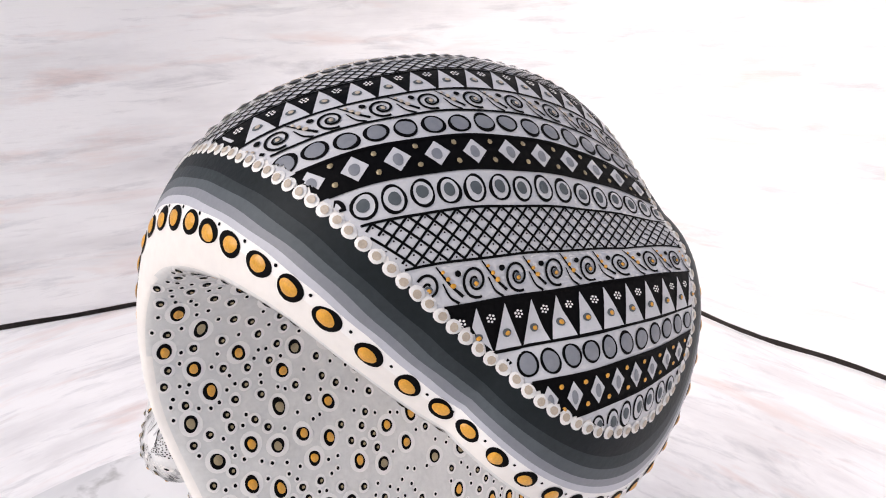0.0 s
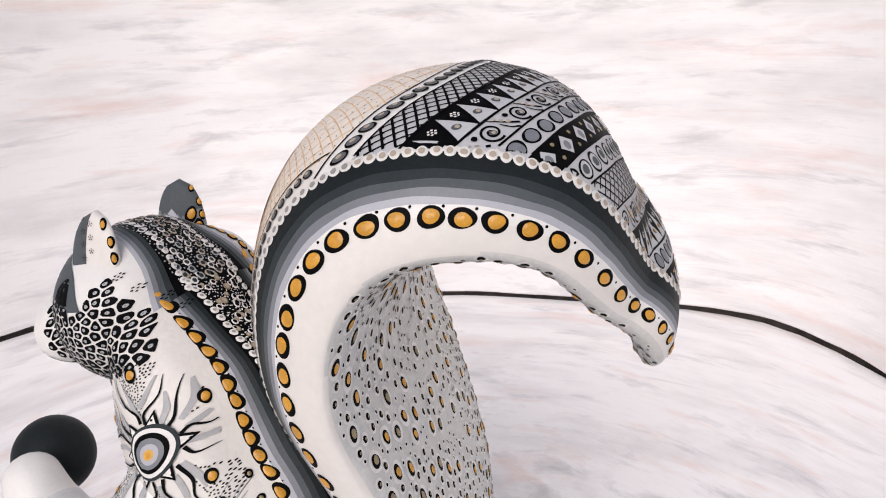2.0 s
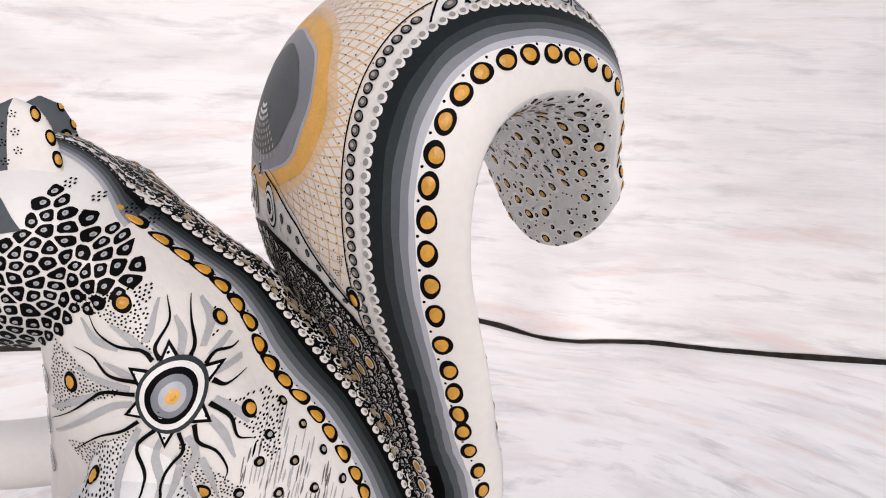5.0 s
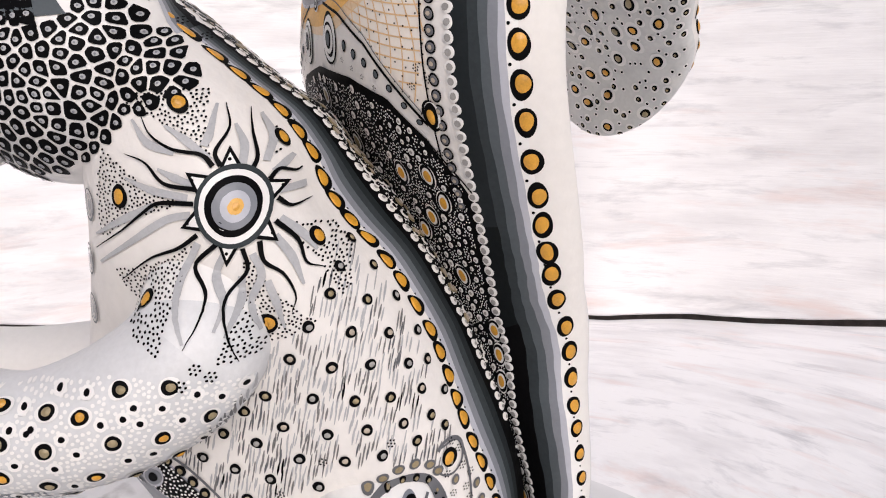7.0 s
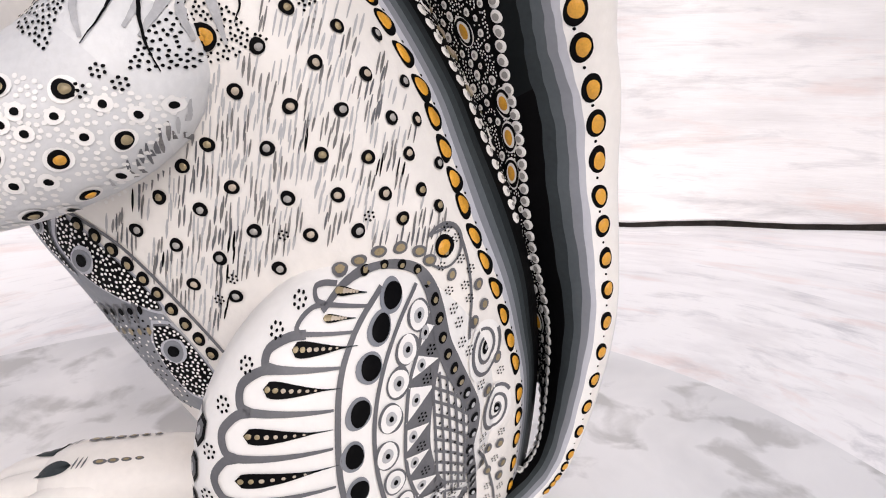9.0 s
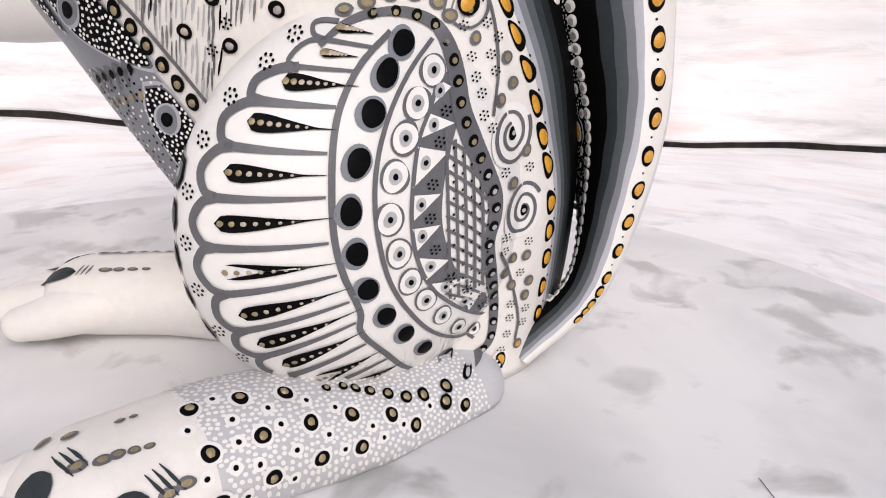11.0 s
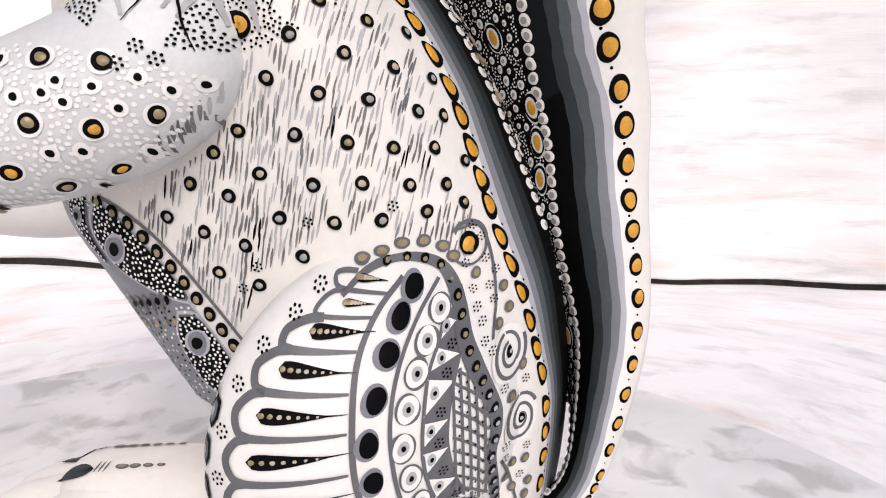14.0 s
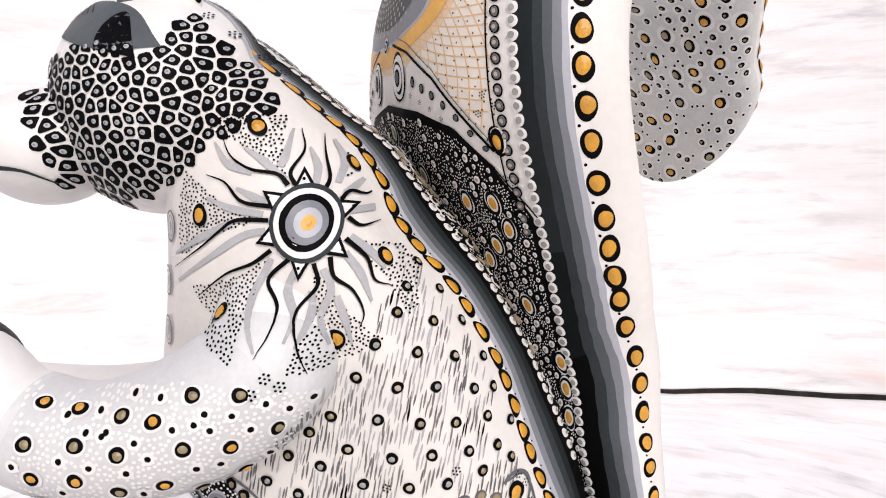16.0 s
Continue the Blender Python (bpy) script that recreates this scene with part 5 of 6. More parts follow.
ARC1 = spline([(0.2165, 0.0807), (0.2204, 0.0761), (0.2229, 0.0709), (0.2241, 0.0654), (0.2244, 0.0576), (0.2242, 0.0492), (0.2231, 0.0422), (0.2208, 0.0341), (0.2209, 0.0293), (0.2172, 0.0223), (0.2127, 0.0137), (0.2058, 0.0114)], 120)
ARC2 = spline([(0.2095, 0.0794), (0.2127, 0.0747), (0.2154, 0.0689), (0.2172, 0.0624), (0.2179, 0.0553), (0.2174, 0.0475), (0.2157, 0.0387), (0.2123, 0.0305), (0.2077, 0.0227), (0.1997, 0.0139)], 90)
ARC3 = spline([(0.2079, 0.0749), (0.2091, 0.0687), (0.2110, 0.0631), (0.2119, 0.0549), (0.2120, 0.0482), (0.2111, 0.0419), (0.2090, 0.0358), (0.2058, 0.0307), (0.1981, 0.0206)], 90)
HEADS = [(0.2251, 0.0813), (0.2270, 0.0775), (0.2325, 0.0733), (0.2373, 0.0675), (0.2407, 0.0600), (0.2424, 0.0520), (0.2423, 0.0439), (0.2402, 0.0357), (0.2382, 0.0293), (0.2349, 0.0239), (0.2302, 0.0185), (0.2240, 0.0150)]
TIPS = [(0.2203, 0.0805), (0.2223, 0.0769), (0.2229, 0.0725), (0.2263, 0.0662), (0.2280, 0.0592), (0.2276, 0.0521), (0.2270, 0.0442), (0.2253, 0.0386), (0.2238, 0.0336), (0.2228, 0.0286), (0.2201, 0.0227), (0.2160, 0.0175)]
DISCS = [(0.2146, 0.0788), (0.2168, 0.0741), (0.2187, 0.0680), (0.2207, 0.0605), (0.2219, 0.0527), (0.2211, 0.0453), (0.2196, 0.0382), (0.2169, 0.0318), (0.2138, 0.0262), (0.2106, 0.0203), (0.2064, 0.0125)]
RINGS = [(0.2091, 0.0741), (0.2115, 0.0690), (0.2133, 0.0636), (0.2148, 0.0575), (0.2156, 0.0504), (0.2142, 0.0439), (0.2124, 0.0378), (0.2098, 0.0329), (0.2068, 0.0276), (0.2038, 0.0222), (0.2004, 0.0173)]
for arc, w in ((ARC1, 0.0011), (ARC2, 0.0008), (ARC3, 0.0007)):
    stroke(HIGH, arc[:, 0], arc[:, 1], w, "line", 3, None, None, 110)
for k in range(len(HEADS)):
    h, e = np.array(HEADS[k]), np.array(TIPS[k])
    L = np.linalg.norm(e - h)
    u = (e - h) / L
    nv = np.array((-u[1], u[0]))
    s = np.linspace(0, 1, 14)
    half = min(0.00135, L * 0.13) * np.sin(s ** 0.42 * math.pi) + 0.00006
    c = h + u * (s * L)[:, None]
    A, B = c + nv * half[:, None], c - nv * half[:, None]
    fill(HIP, np.concatenate([A[:, 0], B[::-1, 0]]), np.concatenate([A[:, 1], B[::-1, 1]]), "black", 4, 1)
    end = e + u * L * 0.22
    stroke(HIP, [e[0] - u[0] * L * 0.2, e[0], end[0]], [e[1] - u[1] * L * 0.2, e[1], end[1]], 0.0005, "dark", 3, 0.00012, None, 10)
    for j in range(7):
        g = h + u * L * (0.07 + 0.125 * j)
        oval(HIP, g[0], g[1], 0.00056 - 0.00005 * j, 0.00052 - 0.00005 * j, "beige" if j > 1 else "bronze", 6, 0, 9, 1, 0.0002)
    if k + 1 == len(HEADS):
        continue
    # the grey scallop round it, and the line that parts it from the next
    h2 = np.array(HEADS[k + 1])
    gap = h2 - h
    prev = h - np.array(HEADS[k - 1]) if k else gap * 0.5
    j0, j1 = h - prev / 2 - u * 0.0004, h + gap / 2 - u * 0.0004
    top = h - u * 0.0040
    w = 0.0015 if k > 1 else 0.0008
    stroke(HIP, [j0[0], (j0 * 0.35 + top * 0.65 - prev * 0.22)[0], top[0], (j1 * 0.35 + top * 0.65 + gap * 0.22)[0], j1[0]], [j0[1], (j0 * 0.35 + top * 0.65 - prev * 0.22)[1], top[1], (j1 * 0.35 + top * 0.65 + gap * 0.22)[1], j1[1]], w, "line", 3, w, None, 28)
    e2 = np.array(TIPS[k + 1])
    way = u + (e2 - h2) / np.linalg.norm(e2 - h2)
    way /= np.linalg.norm(way)
    off = ARC1 - j1
    ahead, across = off @ way, np.abs(off @ np.array((-way[1], way[0])))
    end = ARC1[np.argmin(np.where(ahead > 0, across, 9.0))]
    stroke(HIP, [j1[0], (j1 * 0.5 + end * 0.5)[0], (j1 * 0.05 + end * 0.95)[0]], [j1[1], (j1 * 0.5 + end * 0.5)[1], (j1 * 0.05 + end * 0.95)[1]], w, "line", 3, 0.0005, None, 18)
    g = j1 - u * 0.0054
    rosette(HIP, 0.0011, "black", g[0], g[1], 3, 7, 0.27)
for z in (0.0590, 0.0515, 0.0440, 0.0365, 0.0290):
    f = pressed((-0.0600, 0.2515 - 6.0 * (z - 0.046) ** 2, z))
    for g, m, ly in ((1.0, "black", 3), (0.66, "line", 4), (0.3, "soft", 5)):
        a = np.linspace(0, 2 * np.pi, 6, endpoint=False) + 0.3
        fill(f, np.cos(a) * 0.0033 * g, np.sin(a) * 0.0027 * g, m, ly, 3)
for k, (y, z) in enumerate(DISCS):
    b = float(np.interp(k, [0, 3, 6, 10], [0.95, 1.0, 0.9, 0.70]))
    oval(HIGH, y, z, 0.0024 * b, 0.0030 * b, "grey", 3, 0, 22, 2)
    oval(HIGH, y - 0.0003, z, 0.0018 * b, 0.0024 * b, "black", 4, 0, 20, 3, 0.0003)
for k, (y, z) in enumerate(RINGS):
    b = float(np.interp(k, [0, 4, 7, 10], [0.95, 1.0, 0.85, 0.62]))
    oval(HIGH, y, z, 0.0024 * b, 0.0030 * b, "line", 3, 0, 22, 2)
    oval(HIGH, y, z, 0.0020 * b, 0.0026 * b, "white", 4, 0, 20, 2)
    oval(HIGH, y, z, 0.0011 * b, 0.0014 * b, "soft", 5, 0, 16, 2)
    oval(HIGH, y, z, 0.00045, 0.0006, "black", 6, 0, 9, 1)
# saw teeth inside the third arc, on grey
GREY_IN = ARC3[4:88]
m_ = len(GREY_IN)
inner = spline([(.2062, .0740), (.2046, .0661), (.2056, .0606), (.2068, .0530), (.2066, .0461), (.2040, .0370), (.1994, .0323), (.1975, .0250)], m_)
pos, nrm = HIGH(np.concatenate([GREY_IN[:, 0], inner[:, 0]]), np.concatenate([GREY_IN[:, 1], inner[:, 1]]))
emit(pos, nrm, np.full(2 * m_, LAYER * 2), [(k, k + 1, m_ + k + 1, m_ + k) for k in range(m_ - 1)], "line")
for k in range(8):
    i0, i1 = int(k / 8 * (m_ - 1)), int((k + 0.80) / 8 * (m_ - 1))
    a, b = GREY_IN[i0], GREY_IN[i1]
    tip = inner[(i0 + i1) // 2] * 0.92 + (a + b) / 2 * 0.08
    fill(HIGH, [a[0], (a[0] + tip[0]) / 2, tip[0], (b[0] + tip[0]) / 2, b[0]], [a[1], (a[1] + tip[1]) / 2, tip[1], (b[1] + tip[1]) / 2, b[1]], "white", 3, 2)
    c = (a + b) / 2 * 0.7 + tip * 0.3
    oval(HIGH, c[0], c[1], 0.0009, 0.0012, "soft", 4, 0, 12, 1)
    oval(HIGH, c[0], c[1], 0.0004, 0.0005, "black", 5, 0, 8, 1)
    j = min(m_ - 1, i1 + 2)
    g = GREY_IN[j] * 0.40 + inner[j] * 0.60
    rosette(HIGH, 0.0008, "black", g[0], g[1], 4, 6, 0.30)
# the small net
for i in range(12):
    z0 = 0.0625 - i * 0.0027
    stroke(HIGH, [0.2062, 0.2020, 0.1985], [z0, z0 - 0.0035, z0 - 0.0075], 0.00055, "line", 3, None, None, 12)
for i in range(6):
    y0 = 0.2062 - i * 0.0016
    stroke(HIGH, [y0 + 0.0003, y0 - 0.0004, y0 - 0.0009], [0.064 - i * 0.0018, 0.048, 0.031], 0.00055, "line", 3, None, None, 16)
for i in range(11):
    for j in range(5):
        oval(HIGH, 0.2052 - j * 0.00165 - 0.0003 * i / 5, 0.0608 - i * 0.0030 - j * 0.0018, 0.00022, 0.0003, "black", 4, 0, 6, 1)
# the grey band with its dots, and the spirals
stroke(F0, BAND[:, 0], BAND[:, 1], 0.0010, "line", 3, 0.0016, 0.0036, 170)
for y, z in list(even(BAND, 0.0037, 0.002))[2:]:
    oval(F0, y, z, 0.00095, 0.00110, "black", 4, 0, 12, 2, 0.0001)
    oval(F0, y, z - 0.0002, 0.0005, 0.00055, "bronze" if z > 0.055 else "soft", 6, 0, 8, 1, 0.0001)
for k, (y, z) in enumerate([(0.2247, 0.0843), (0.2210, 0.0856), (0.2170, 0.0870), (0.2127, 0.0871), (0.2087, 0.0857), (0.2065, 0.0834)]):
    oval(side(y, z), 0, 0, 0.0016, 0.0013, "line", 3, 0, 16, 2)
    oval(side(y, z), 0, 0, 0.0010, 0.0008, "bronze", 5, 0, 10, 1, 0.0001)
for cy, cz, hs in ((.1939, .0608, 1), (.1907, .0442, -1)):
    oval(F0, cy, cz, 0.0043, 0.0062, "white", 4, 0, 24, 2)
    spiral(F0, cy, cz, 0.0042, 0.0062, 0.0008, "line", 5, 2.2, 2.6, hs)
    oval(F0, cy, cz, 0.0009, 0.0013, "black", 6, 0, 12, 2, 0.0001)
    oval(F0, cy, cz, 0.0004, 0.0005, "soft", 8, 0, 8, 1)
f = side(.2033, .0858)
ring(f, 0, 0, 0.0040, 0.0046, 0.0007, "line", 4, 0, 30, 0.6, 6.0)
eye_dot(f, 0.0021, 0.0025, 0, "gold", 0, 0, 5, 0.62)
for line in ([(0.2060, 0.0889), (0.2008, 0.0891), (0.1980, 0.0821), (0.1970, 0.0729), (0.1978, 0.0649)], [(0.1953, 0.0365), (0.1927, 0.0290), (0.1902, 0.0176), (0.1906, 0.0111)]):
    stroke(F0, [a for a, b in line], [b for a, b in line], 0.0006, "line", 3, None, None, 40)
for y, z in scatter(70, ((.1875, .2045), (.008, .092)), 0.0031, 60, 45, lambda a, b: a > gold_y(b) + 0.0035 and min((a - c) ** 2 + (b - d) ** 2 for c, d in BAND) > 0.0028 ** 2 and a < np.interp(b, BAND[40:150, 1][::-1], BAND[40:150, 0][::-1]) and (a - .1939) ** 2 + ((b - .0608) * .6) ** 2 > 0.0042 ** 2 and (a - .1907) ** 2 + ((b - .0442) * .6) ** 2 > 0.0042 ** 2):
    if rng.random() < 0.45:
        oval(side(y, z), 0, 0, 0.0011, 0.0014, "line", 4, 0, 12, 2, 0.0001)
        oval(side(y, z), 0, 0, 0.0006, 0.0008, "bronze" if z > 0.02 else "gold", 6, 0, 9, 1, 0.0001)
    else:
        rosette(side(y, z), 0.0008, "black", 0, 0, 4, 6, 0.28)
f = pressed((-0.0250, 0.1942, 0.0068))
oval(f, 0, 0, 0.0030, 0.0026, "white", 4, 0, 18, 2)
eye_dot(f, 0.0023, 0.0019, 0, "gold", 0, 0, 5, 0.66)

# ---- arm ----
def on_arm(y, z):
    return 0.2485 < y < 0.3105 and 0.0945 < z < np.interp(y, [0.25, 0.262, 0.275, 0.29, 0.31], [0.119, 0.1215, 0.1235, 0.1225, 0.1235]) and z > np.interp(y, [0.248, 0.258, 0.270, 0.29], [0.120, 0.106, 0.0975, 0.0945])


ARMS = [(0.3046, 0.1199), (0.2970, 0.1187), (0.2877, 0.1176), (0.2811, 0.1165), (0.2738, 0.1212), (0.2644, 0.1207), (0.3065, 0.1128), (0.2963, 0.1122), (0.2879, 0.1103), (0.2753, 0.1107), (0.2666, 0.1099), (0.2578, 0.1123), (0.3055, 0.1056), (0.2966, 0.1051), (0.2887, 0.1020), (0.2800, 0.1027), (0.2740, 0.1000), (0.2655, 0.1030)]
ARM_SMALL = [(0.2911, 0.1139), (0.2990, 0.1177), (0.2944, 0.1146), (0.2994, 0.1093), (0.2903, 0.1146), (0.2820, 0.1092), (0.2935, 0.1078), (0.2772, 0.1148), (0.2731, 0.1155), (0.2711, 0.1175), (0.2701, 0.1141), (0.2734, 0.1059), (0.2690, 0.1062), (0.2626, 0.1133), (0.2595, 0.1184), (0.3092, 0.1082), (0.2845, 0.1125), (0.2802, 0.1208)]
for y, z in ARMS:
    eye_dot(spot(y, z), 0.0017, 0.0017, 0, rng.choice(["gold", "bronze"]), 0, 0, 3, 0.56, 1.35)
small = ARM_SMALL + scatter(22, ((0.25, 0.308), (0.096, 0.124)), 0.0040, 60, 51, lambda a, b: on_arm(a, b) and all((a - c) ** 2 + (b - d) ** 2 > 0.0042 ** 2 for c, d in ARMS + ARM_SMALL))
for y, z in small:
    oval(side(y, z), 0, 0, 0.0014, 0.0014, "white", 3, 0, 12, 1)
    oval(side(y, z), 0, 0, 0.00065, 0.00065, "black", 4, 0, 10, 1)
for y, z in scatter(1100, ((0.247, 0.309), (0.093, 0.125)), 0.00098, 16, 52, lambda a, b: on_arm(a, b) and all((a - c) ** 2 + (b - d) ** 2 > 0.0030 ** 2 for c, d in ARMS)):
    oval(side(y, z), 0, 0, 0.00043, 0.00040, "white", 2, 0, 7, 1)

# ---- cheek: dark scales with pale lines between, a grey dot in each ----
CHEEK = [(.3239, .1874), (.3245, .1935), (.3150, .1985), (.3023, .1992), (.2881, .1970), (.2861, .2043), (.2828, .2073), (.2744, .2001), (.2682, .1959), (.2611, .1868), (.2664, .1803), (.2754, .1752), (.2837, .1684), (.2944, .1633), (.3030, .1600), (.3110, .1605), (.3175, .1655), (.3200, .1738), (.3213, .1816)]


cells = scatter(560, ((0.254, 0.332), (0.152, 0.213)), 0.00275, 60, 61)


def cell_outline(k, gap):
    """The part of the plane nearer to one place than to any other, drawn in by a gap."""
    y, z = cells[k]
    poly = [(-0.005, -0.005), (0.005, -0.005), (0.005, 0.005), (-0.005, 0.005)]
    for m, (a, b) in enumerate(cells):
        d = (a - y, b - z)
        L = math.hypot(*d)
        if m == k or L > 0.0105:
            continue
        n = (d[0] / L, d[1] / L)
        lim = L / 2 - gap
        out = []
        for i in range(len(poly)):
            p0, p1 = poly[i - 1], poly[i]
            s0, s1 = p0[0] * n[0] + p0[1] * n[1] - lim, p1[0] * n[0] + p1[1] * n[1] - lim
            if (s0 > 0) != (s1 > 0):
                t = s0 / (s0 - s1)
                out.append((p0[0] + (p1[0] - p0[0]) * t, p0[1] + (p1[1] - p0[1]) * t))
            if s1 <= 0:
                out.append(p1)
        poly = out
        if len(poly) < 3:
            return None
    fine = []
    for i in range(len(poly)):
        p0, p1 = np.array(poly[i - 1]), np.array(poly[i])
        fine += [p0 * 0.8 + p1 * 0.2, (p0 + p1) / 2, p0 * 0.2 + p1 * 0.8]
    return np.array(fine)


for k, (y, z) in enumerate(cells):
    if not inside(CHEEK, y, z):
        continue
    o = cell_outline(k, 0.00030)
    if o is None:
        continue
    f = side(y, z)
    fill(f, o[:, 0], o[:, 1], "black", 2, 2)
    oval(f, 0, 0, 0.00062, 0.00058, "soft", 4, 0, 10, 1, 0.0001)
    oval(f, 0.0001, 0, 0.00026, 0.00026, "grey", 6, 0, 7, 1)
for y, z in ((.2745, .2035), (.2690, .1990), (.2640, .1955), (.2800, .2075)):
    rosette(side(y, z), 0.0009, "black", 0, 0, 4, 6, 0.28)
stroke(F0, [.3300, .3230, .3165], [.1700, .1690, .1655], 0.0012, "dark", 3, 0.0003, None, 12)
for p, q, m in (([.2872, .2985, .3090, .3190, .3230, .3130, .2960], [.1975, .1965, .1990, .2040, .2100, .2120, .2080], "slate"), ([.2925, .2965, .3030, .3010, .2960], [.1945, .1955, .1975, .2040, .2060], "black")):
    o = spline(list(zip(p, q)) + [(p[0], q[0])], 48)
    fill(F0, o[:-1, 0], o[:-1, 1], m, 3, 5)
for k in range(7):
    stroke(side(.3060 + k * .0018, .2070), [0, .0016], [0, .0035], 0.0004, "black", 5, 0.0002, None, 5)
oval(F0, .3230, .1960, .0042, .0030, "white", 4, 0.5, 18, 2)
oval(F0, .3225, .1965, .0022, .0022, "grey", 5, 0, 16, 2, 0.0001)

# ---- head: dark strip over the crown, gold dots to the ear ----
_crown = slanted((0, 0.28, 0.21), (1, 0, 0), (0, 0.8, 0.6), (0, 0.6, -0.8))


def CROWN(p, q):
    pos, nrm = _crown(p, q)
    pos[(pos[:, 1] < 0.264) | (pos[:, 2] > 0.2195)] = np.nan
    return pos, nrm



qs = np.linspace(-0.018, 0.026, 26)
edges = [0, 0.0151, 0.0176, 0.020, 0.022, 0.024]
for sg in (-1, 1):
    for k, m in enumerate(["black", "dark", "slate", "grey", "pale"]):
        ps = np.linspace(edges[k], edges[k + 1], 6)
        wf = np.interp(qs, [-0.018, -0.004, 0.026], [1.0, 0.86, 0.68])
        P = (ps[:, None] * wf[None] * sg).ravel()
        pos, nrm = CROWN(P, np.tile(qs, 6))
        emit(pos, nrm, np.full(len(P), LAYER * 2), [(i * 26 + j, i * 26 + j + 1, (i + 1) * 26 + j + 1, (i + 1) * 26 + j) for i in range(5) for j in range(25)], m)
    for k in range(15):
        q = -0.017 + 0.0033 * k
        if q > 0.026:
            continue
        w = float(np.interp(q, [-0.018, -0.004, 0.026], [1.0, 0.90, 0.72]))
        oval(CROWN, sg * 0.0105 * w, q, 0.0013, 0.0014, "bead", 4, 0, 12, 2, 0.0003)
        oval(CROWN, sg * 0.0105 * w, q, 0.0005, 0.0005, "soft", 9, 0, 8, 1)
    for k in range(8):
        q = -0.012 + 0.0052 * k
        if q > 0.022:
            continue
        w = float(np.interp(q, [-0.018, -0.004, 0.026], [1.15, 0.98, 0.82]))
        if sg > 0:
            eye_dot(CROWN, 0.0019, 0.0026, 0, "gold", 0.0236 * w, q, 3, 0.62)
for p, q in scatter(400, ((-0.012, 0.012), (-0.017, 0.025)), 0.0012, 20, 72):
    oval(CROWN, p, q, 0.00035, 0.00035, "soft", 3, 0, 6, 1)
for p, q in scatter(60, ((-0.010, 0.010), (-0.016, 0.025)), 0.0029, 40, 71):
    oval(CROWN, p, q, 0.0013, 0.0016, rng.choice(["bead", "soft", "beige"]), 4, 0, 12, 2, 0.0001)
    oval(CROWN, p, q, 0.0008, 0.0010, "dark", 6, 0, 10, 1)

for place in ((-0.0248, 0.2859, 0.2243), (-0.0247, 0.2857, 0.2168), (-0.0268, 0.2792, 0.2116), (-0.0239, 0.2772, 0.2061)):
    eye_dot(pressed(place, (0, 0.6, 0.8)), 0.0031, 0.0023, 0, "gold", 0, 0, 6, 0.62)

# ---- near foot: dotted instep, bare toes with dark claws ----
_foot = slanted((NEAR_FOOT[0], NEAR_FOOT[1], 0.012), FA, FB, (0.55, 0.30, -0.78))


def FOOT(p, q):
    pos, nrm = _foot(p, q)
    d = pos - np.array(NEAR_FOOT)
    off = np.abs(d @ FB)
    pos[(off > 0.0160) | (pos[:, 2] < 0.0008) | (pos[:, 2] > 0.0240)] = np.nan
    return pos, nrm


FOOT_BIG = [(-0.0732, 0.2472, 0.0215), (-0.0682, 0.2404, 0.0209), (-0.0636, 0.2340, 0.0195), (-0.0663, 0.2290, 0.0154), (-0.0726, 0.2356, 0.0168), (-0.0787, 0.2422, 0.0173), (-0.0745, 0.2336, 0.0102), (-0.0808, 0.2405, 0.0101), (-0.0681, 0.2269, 0.0096), (-0.0604, 0.2228, 0.0135), (-0.0551, 0.2161, 0.0105), (-0.0622, 0.2208, 0.0081), (-0.0527, 0.2116, 0.0067), (-0.0424, 0.2020, 0.0052)]
FOOT_SMALL = [(-0.0698, 0.2446, 0.0216), (-0.0727, 0.2404, 0.0198), (-0.0771, 0.2461, 0.0203), (-0.0681, 0.2358, 0.0193), (-0.0631, 0.2304, 0.0179), (-0.0695, 0.2333, 0.0171), (-0.0753, 0.2387, 0.0173), (-0.0779, 0.2386, 0.0144), (-0.0754, 0.2355, 0.0133), (-0.0811, 0.2421, 0.0145), (-0.0776, 0.2372, 0.0087), (-0.0706, 0.2305, 0.0129), (-0.0656, 0.2260, 0.0127), (-0.0613, 0.2256, 0.0155), (-0.0591, 0.2192, 0.0104), (-0.0646, 0.2234, 0.0092), (-0.0545, 0.2138, 0.0080), (-0.0485, 0.2091, 0.0085), (-0.0718, 0.2309, 0.0081), (-0.0585, 0.2171, 0.0076)]
UNDER = [(-0.0582, 0.2278, 0.0175), (-0.0558, 0.2251, 0.0166), (-0.0549, 0.2229, 0.0157), (-0.0537, 0.2204, 0.0146), (-0.0521, 0.2170, 0.0131), (-0.0503, 0.2137, 0.0115), (-0.0476, 0.2105, 0.0105), (-0.0428, 0.2060, 0.0098), (-0.0454, 0.2059, 0.0076)]
TOES = [[(-0.0816, 0.2670, 0.0203), (-0.0813, 0.2627, 0.0216), (-0.0797, 0.2604, 0.0218), (-0.0785, 0.2586, 0.0218), (-0.0773, 0.2568, 0.0219), (-0.0760, 0.2552, 0.0219)], [(-0.0869, 0.2587, 0.0203), (-0.0853, 0.2557, 0.0204), (-0.0838, 0.2541, 0.0204), (-0.0825, 0.2522, 0.0203), (-0.0812, 0.2504, 0.0202)], [(-0.0850, 0.2465, 0.0148), (-0.0830, 0.2445, 0.0151)]]
for place in FOOT_BIG:
    eye_dot(pressed(place, FA), 0.0015, 0.0015, 0, "bronze", 0, 0, 4, 0.50, 1.40)
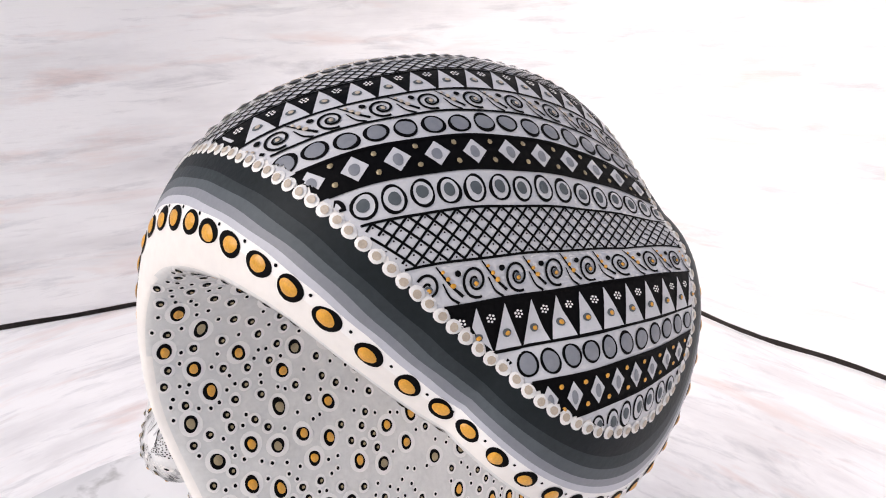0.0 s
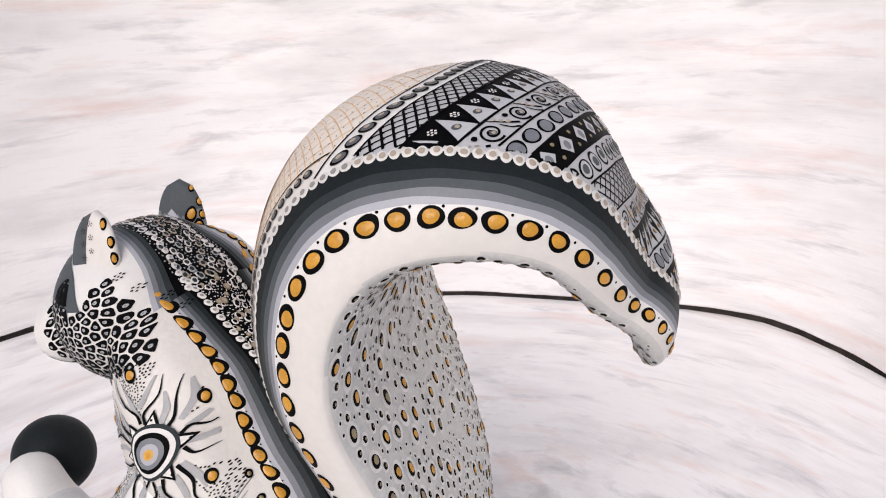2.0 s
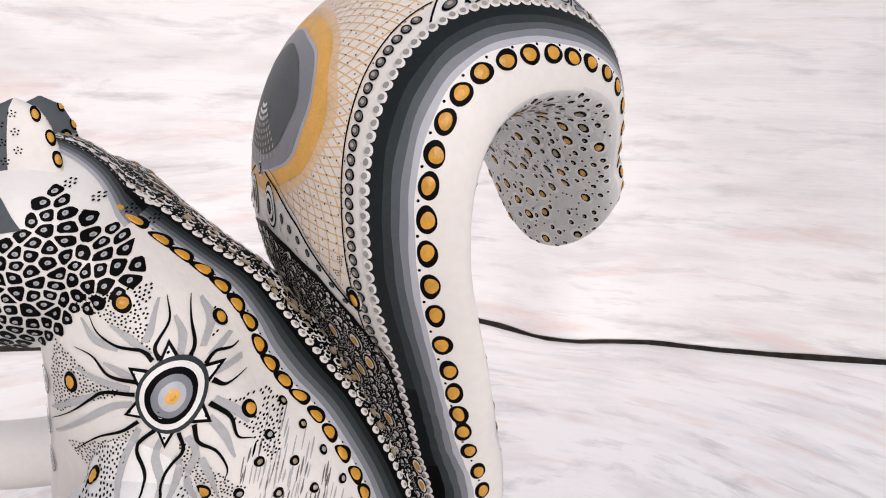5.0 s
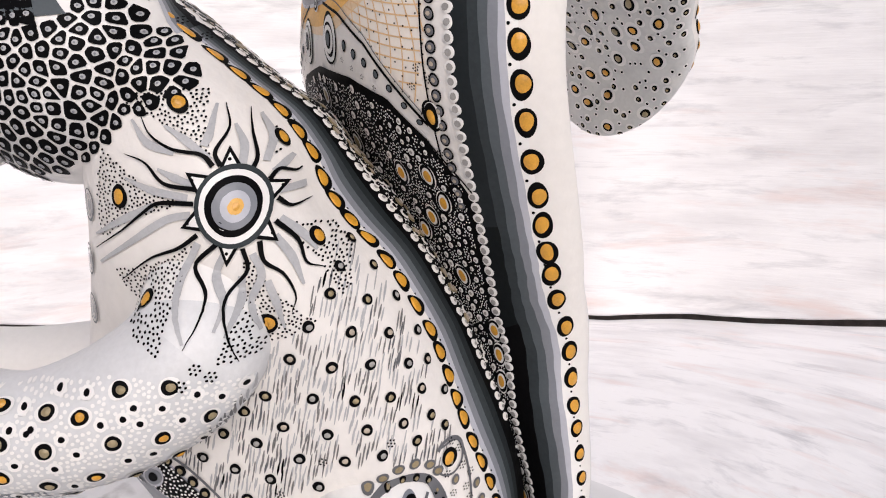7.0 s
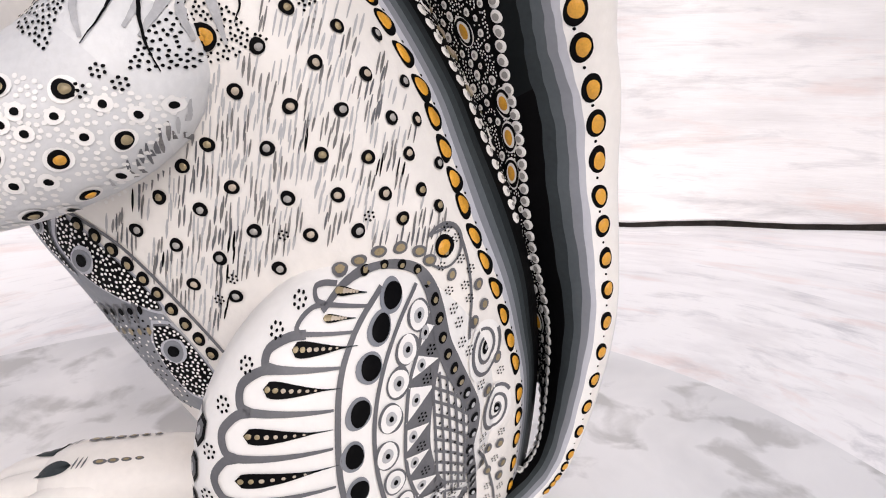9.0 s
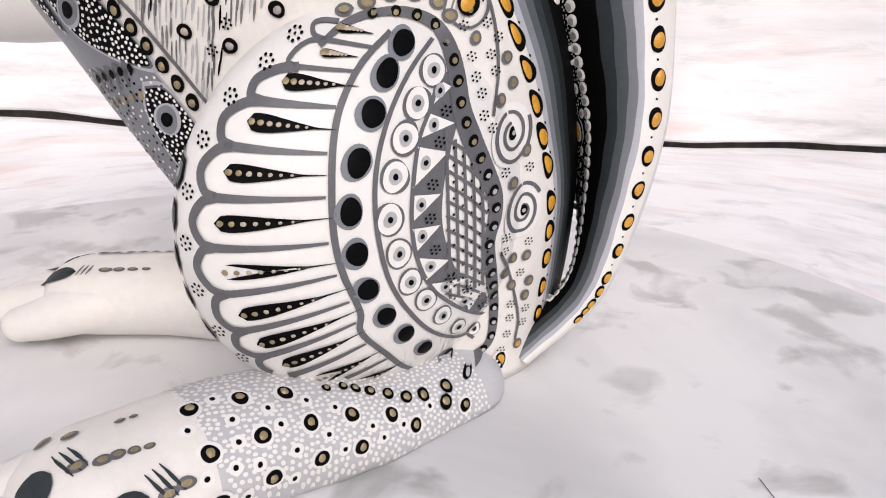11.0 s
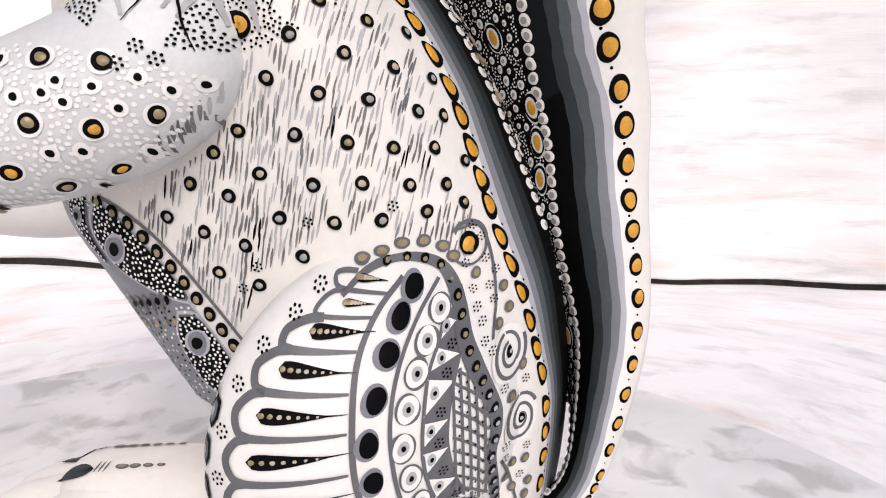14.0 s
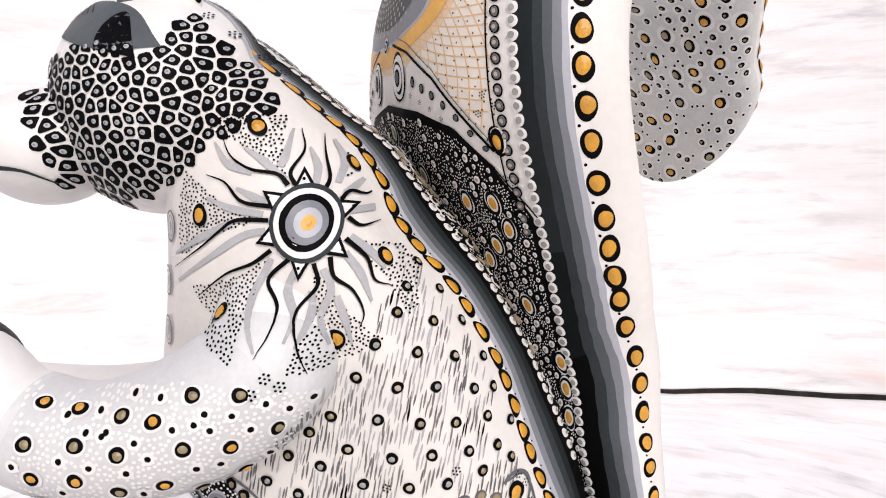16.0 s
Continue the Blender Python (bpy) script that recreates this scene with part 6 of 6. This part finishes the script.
for place in FOOT_SMALL:
    f = pressed(place, FA)
    oval(f, 0, 0, 0.0013, 0.0013, "white", 3, 0, 12, 1)
    oval(f, 0, 0, 0.0005, 0.0005, "black", 4, 0, 9, 1)
for k, place in enumerate(UNDER):
    eye_dot(pressed(place, FA), 0.0009 + 0.0001 * k, 0.0009 + 0.0001 * k, 0, "bronze", 0, 0, 4, 0.55)
for row in TOES:
    for k, place in enumerate(row):
        b = 1.0 - 0.11 * k if len(row) > 2 else 1.0
        f = pressed(place, FA)
        oval(f, 0, 0, 0.0016 * b, 0.0011 * b, "line", 3, 0, 14, 2, 0.0001)
        oval(f, 0, 0, 0.0009 * b, 0.0006 * b, "bronze", 5, 0, 10, 1, 0.0001)
for p, q in scatter(2300, ((-0.024, 0.0340), (-0.021, 0.024)), 0.00100, 12, 83):
    oval(FOOT, p, q, 0.00046, 0.00044, "white", 2, 0, 7, 1)


def toe_marks(f, q, p0, n=5):
    """A row of growing gold dots, thin grey strokes and a leaf-shaped dark claw."""
    for k in range(n):
        b = 0.55 + 0.45 * (k + 1) / n
        oval(f, p0 + 0.0034 * k, q, 0.0018 * b, 0.0012 * b, "line", 3, 0, 14, 2, 0.0001)
        oval(f, p0 + 0.0034 * k, q, 0.0010 * b, 0.0007 * b, "bronze", 5, 0, 10, 1, 0.0001)
    e = p0 + 0.0034 * n
    for k in range(3):
        stroke(f, [e + 0.0012 * k, e + 0.0012 + 0.0012 * k], [q - 0.0026, q + 0.0020], 0.0002, "line", 3, 0.0002, 0.0006, 8)
    t = np.linspace(0, 1, 12)
    half = 0.0030 * np.sin(t ** 0.7 * math.pi)
    x = e + 0.0038 + 0.0115 * t
    y = q + 0.0006 + 0.002 * t ** 2
    fill(f, np.concatenate([x, x[::-1]]), np.concatenate([y + half, (y - half)[::-1]]), "dark", 4, 2)


for place, ahead in (((-0.0885, 0.2500, 0.0147), (-0.72, 0.60, -0.3)), ((-0.0893, 0.2632, 0.0185), (-0.75, 0.62, -0.2))):
    f = pressed(place, ahead)
    t = np.linspace(0, 1, 26)
    half = 0.0029 * np.sin(t ** 0.6 * math.pi) + 0.0001
    x, y = -0.0022 + 0.0122 * t, 0.0022 * t ** 2
    fill(f, np.concatenate([x, x[::-1]]), np.concatenate([y + half, (y - half)[::-1]]), "dark", 5, 3)
    for k in range(3):
        stroke(f, [-0.0035 - 0.0013 * k, -0.0043 - 0.0013 * k], [-0.0030, 0.0028], 0.0002, "dark", 4, 0.0002, 0.0007, 8)
FAR = slanted((0.008, 0.300, 0.012), (-0.13, 0.99, 0), (-0.99, -0.13, 0), (0.75, 0.1, -0.65))
for q, p0, n in ((0.0075, -0.0130, 4), (-0.004, -0.016, 6)):
    toe_marks(FAR, q, p0, n)

# ---- ears: gold dots down the rim, grey hollow ----
EARS = slanted((0, 0.30, 0.215), (0.57, -0.82, 0), (0.28, 0.19, 0.94), (0.774, 0.533, -0.342))


def on_ear(p, q):
    pos, nrm = EARS(p, q)
    pos[(pos[:, 2] < 0.2085) | (pos[:, 1] < 0.274)] = np.nan
    return pos, nrm


def ear_place(x, y, z):
    d = np.array((x, y, z)) - np.array((0, 0.30, 0.215))
    return d @ np.array((0.57, -0.82, 0)), d @ np.array((0.28, 0.19, 0.94))


for (x, y, z) in ((-0.0250, 0.2835, 0.2130), (-0.0255, 0.2840, 0.2190), (-0.0262, 0.2865, 0.2255), (0.0245, 0.2990, 0.2130), (0.0238, 0.2995, 0.2190), (0.0225, 0.3020, 0.2250), (0.0205, 0.3045, 0.2292)):
    p, q = ear_place(x, y, z)
    eye_dot(on_ear, 0.0012, 0.0022, 0, "gold", p, q, 2, 0.62)
p, q = ear_place(0.0185, 0.3070, 0.2160)
oval(on_ear, p - 0.001, q, 0.0055, 0.0080, "slate", 1, 0, 24, 3)
for k in range(7):
    p, q = ear_place(-0.027, 0.2945, 0.212 + 0.0025 * k)
    rosette(on_ear, 0.0008, "black", p - 0.001 + 0.003 * (k % 2), q, 2, 5, 0.3)


# ---- the figurine as one mesh ----
me = bpy.data.meshes.new("animal_figurine")
me.from_pydata([tuple(v) for v in np.concatenate(FIG.v)], [], FIG.f)
for k in PALETTE:
    me.materials.append(PALETTE[k])
me.polygons.foreach_set("material_index", FIG.m)
me.shade_smooth()
me.update()
figurine = new("animal_figurine", me)
tagged(figurine, "carved wooden squirrel-like figurine painted with fine black, white and gold dots", "figurine")

# ---- a stray dark thread and a crumb on the marble ----
def thin_line(name, pts, radius, mat):
    c = spline(pts, 40)
    t = np.gradient(c, axis=0)
    t /= np.linalg.norm(t, axis=1)[:, None]
    s = np.cross(t, (0, 0, 1.0))
    n = np.cross(s, t)
    a = np.linspace(0, 2 * np.pi, 6, endpoint=False)
    P = np.array([p + radius * (np.cos(a)[:, None] * u + np.sin(a)[:, None] * v) for p, u, v in zip(c, s, n)])
    k = len(c)
    f = [(i * 6 + j, i * 6 + (j + 1) % 6, (i + 1) * 6 + (j + 1) % 6, (i + 1) * 6 + j) for i in range(k - 1) for j in range(6)]
    return mesh_object(name, P.reshape(-1, 3), f, [mat])


lint = material("dark lint", (0.07, 0.06, 0.055), 0.6, 0.2, 0.1)
strand = thin_line("thread", [(-0.057, 0.145, 0.0004), (-0.063, 0.1442, 0.0003), (-0.0675, 0.1432, 0.0006), (-0.0682, 0.138, 0.0004), (-0.070, 0.134, 0.0003), (-0.071, 0.130, 0.0005), (-0.0725, 0.121, 0.0003)], 0.00009, lint)
tagged(strand, "thin curled dark thread lying on the marble slab", "thread")
bm = bmesh.new()
bmesh.ops.create_icosphere(bm, subdivisions=2, radius=0.0005)
for v in bm.verts:
    v.co *= 1 + 0.35 * noise.noise(v.co * 2500)
    v.co.z *= 0.6
me = bpy.data.meshes.new("crumb")
bm.to_mesh(me)
bm.free()
me.materials.append(lint)
crumb = new("crumb", me)
crumb.location = (-0.064, 0.142, 0.0003)
tagged(crumb, "tiny dark crumb lying on the marble slab", "crumb")
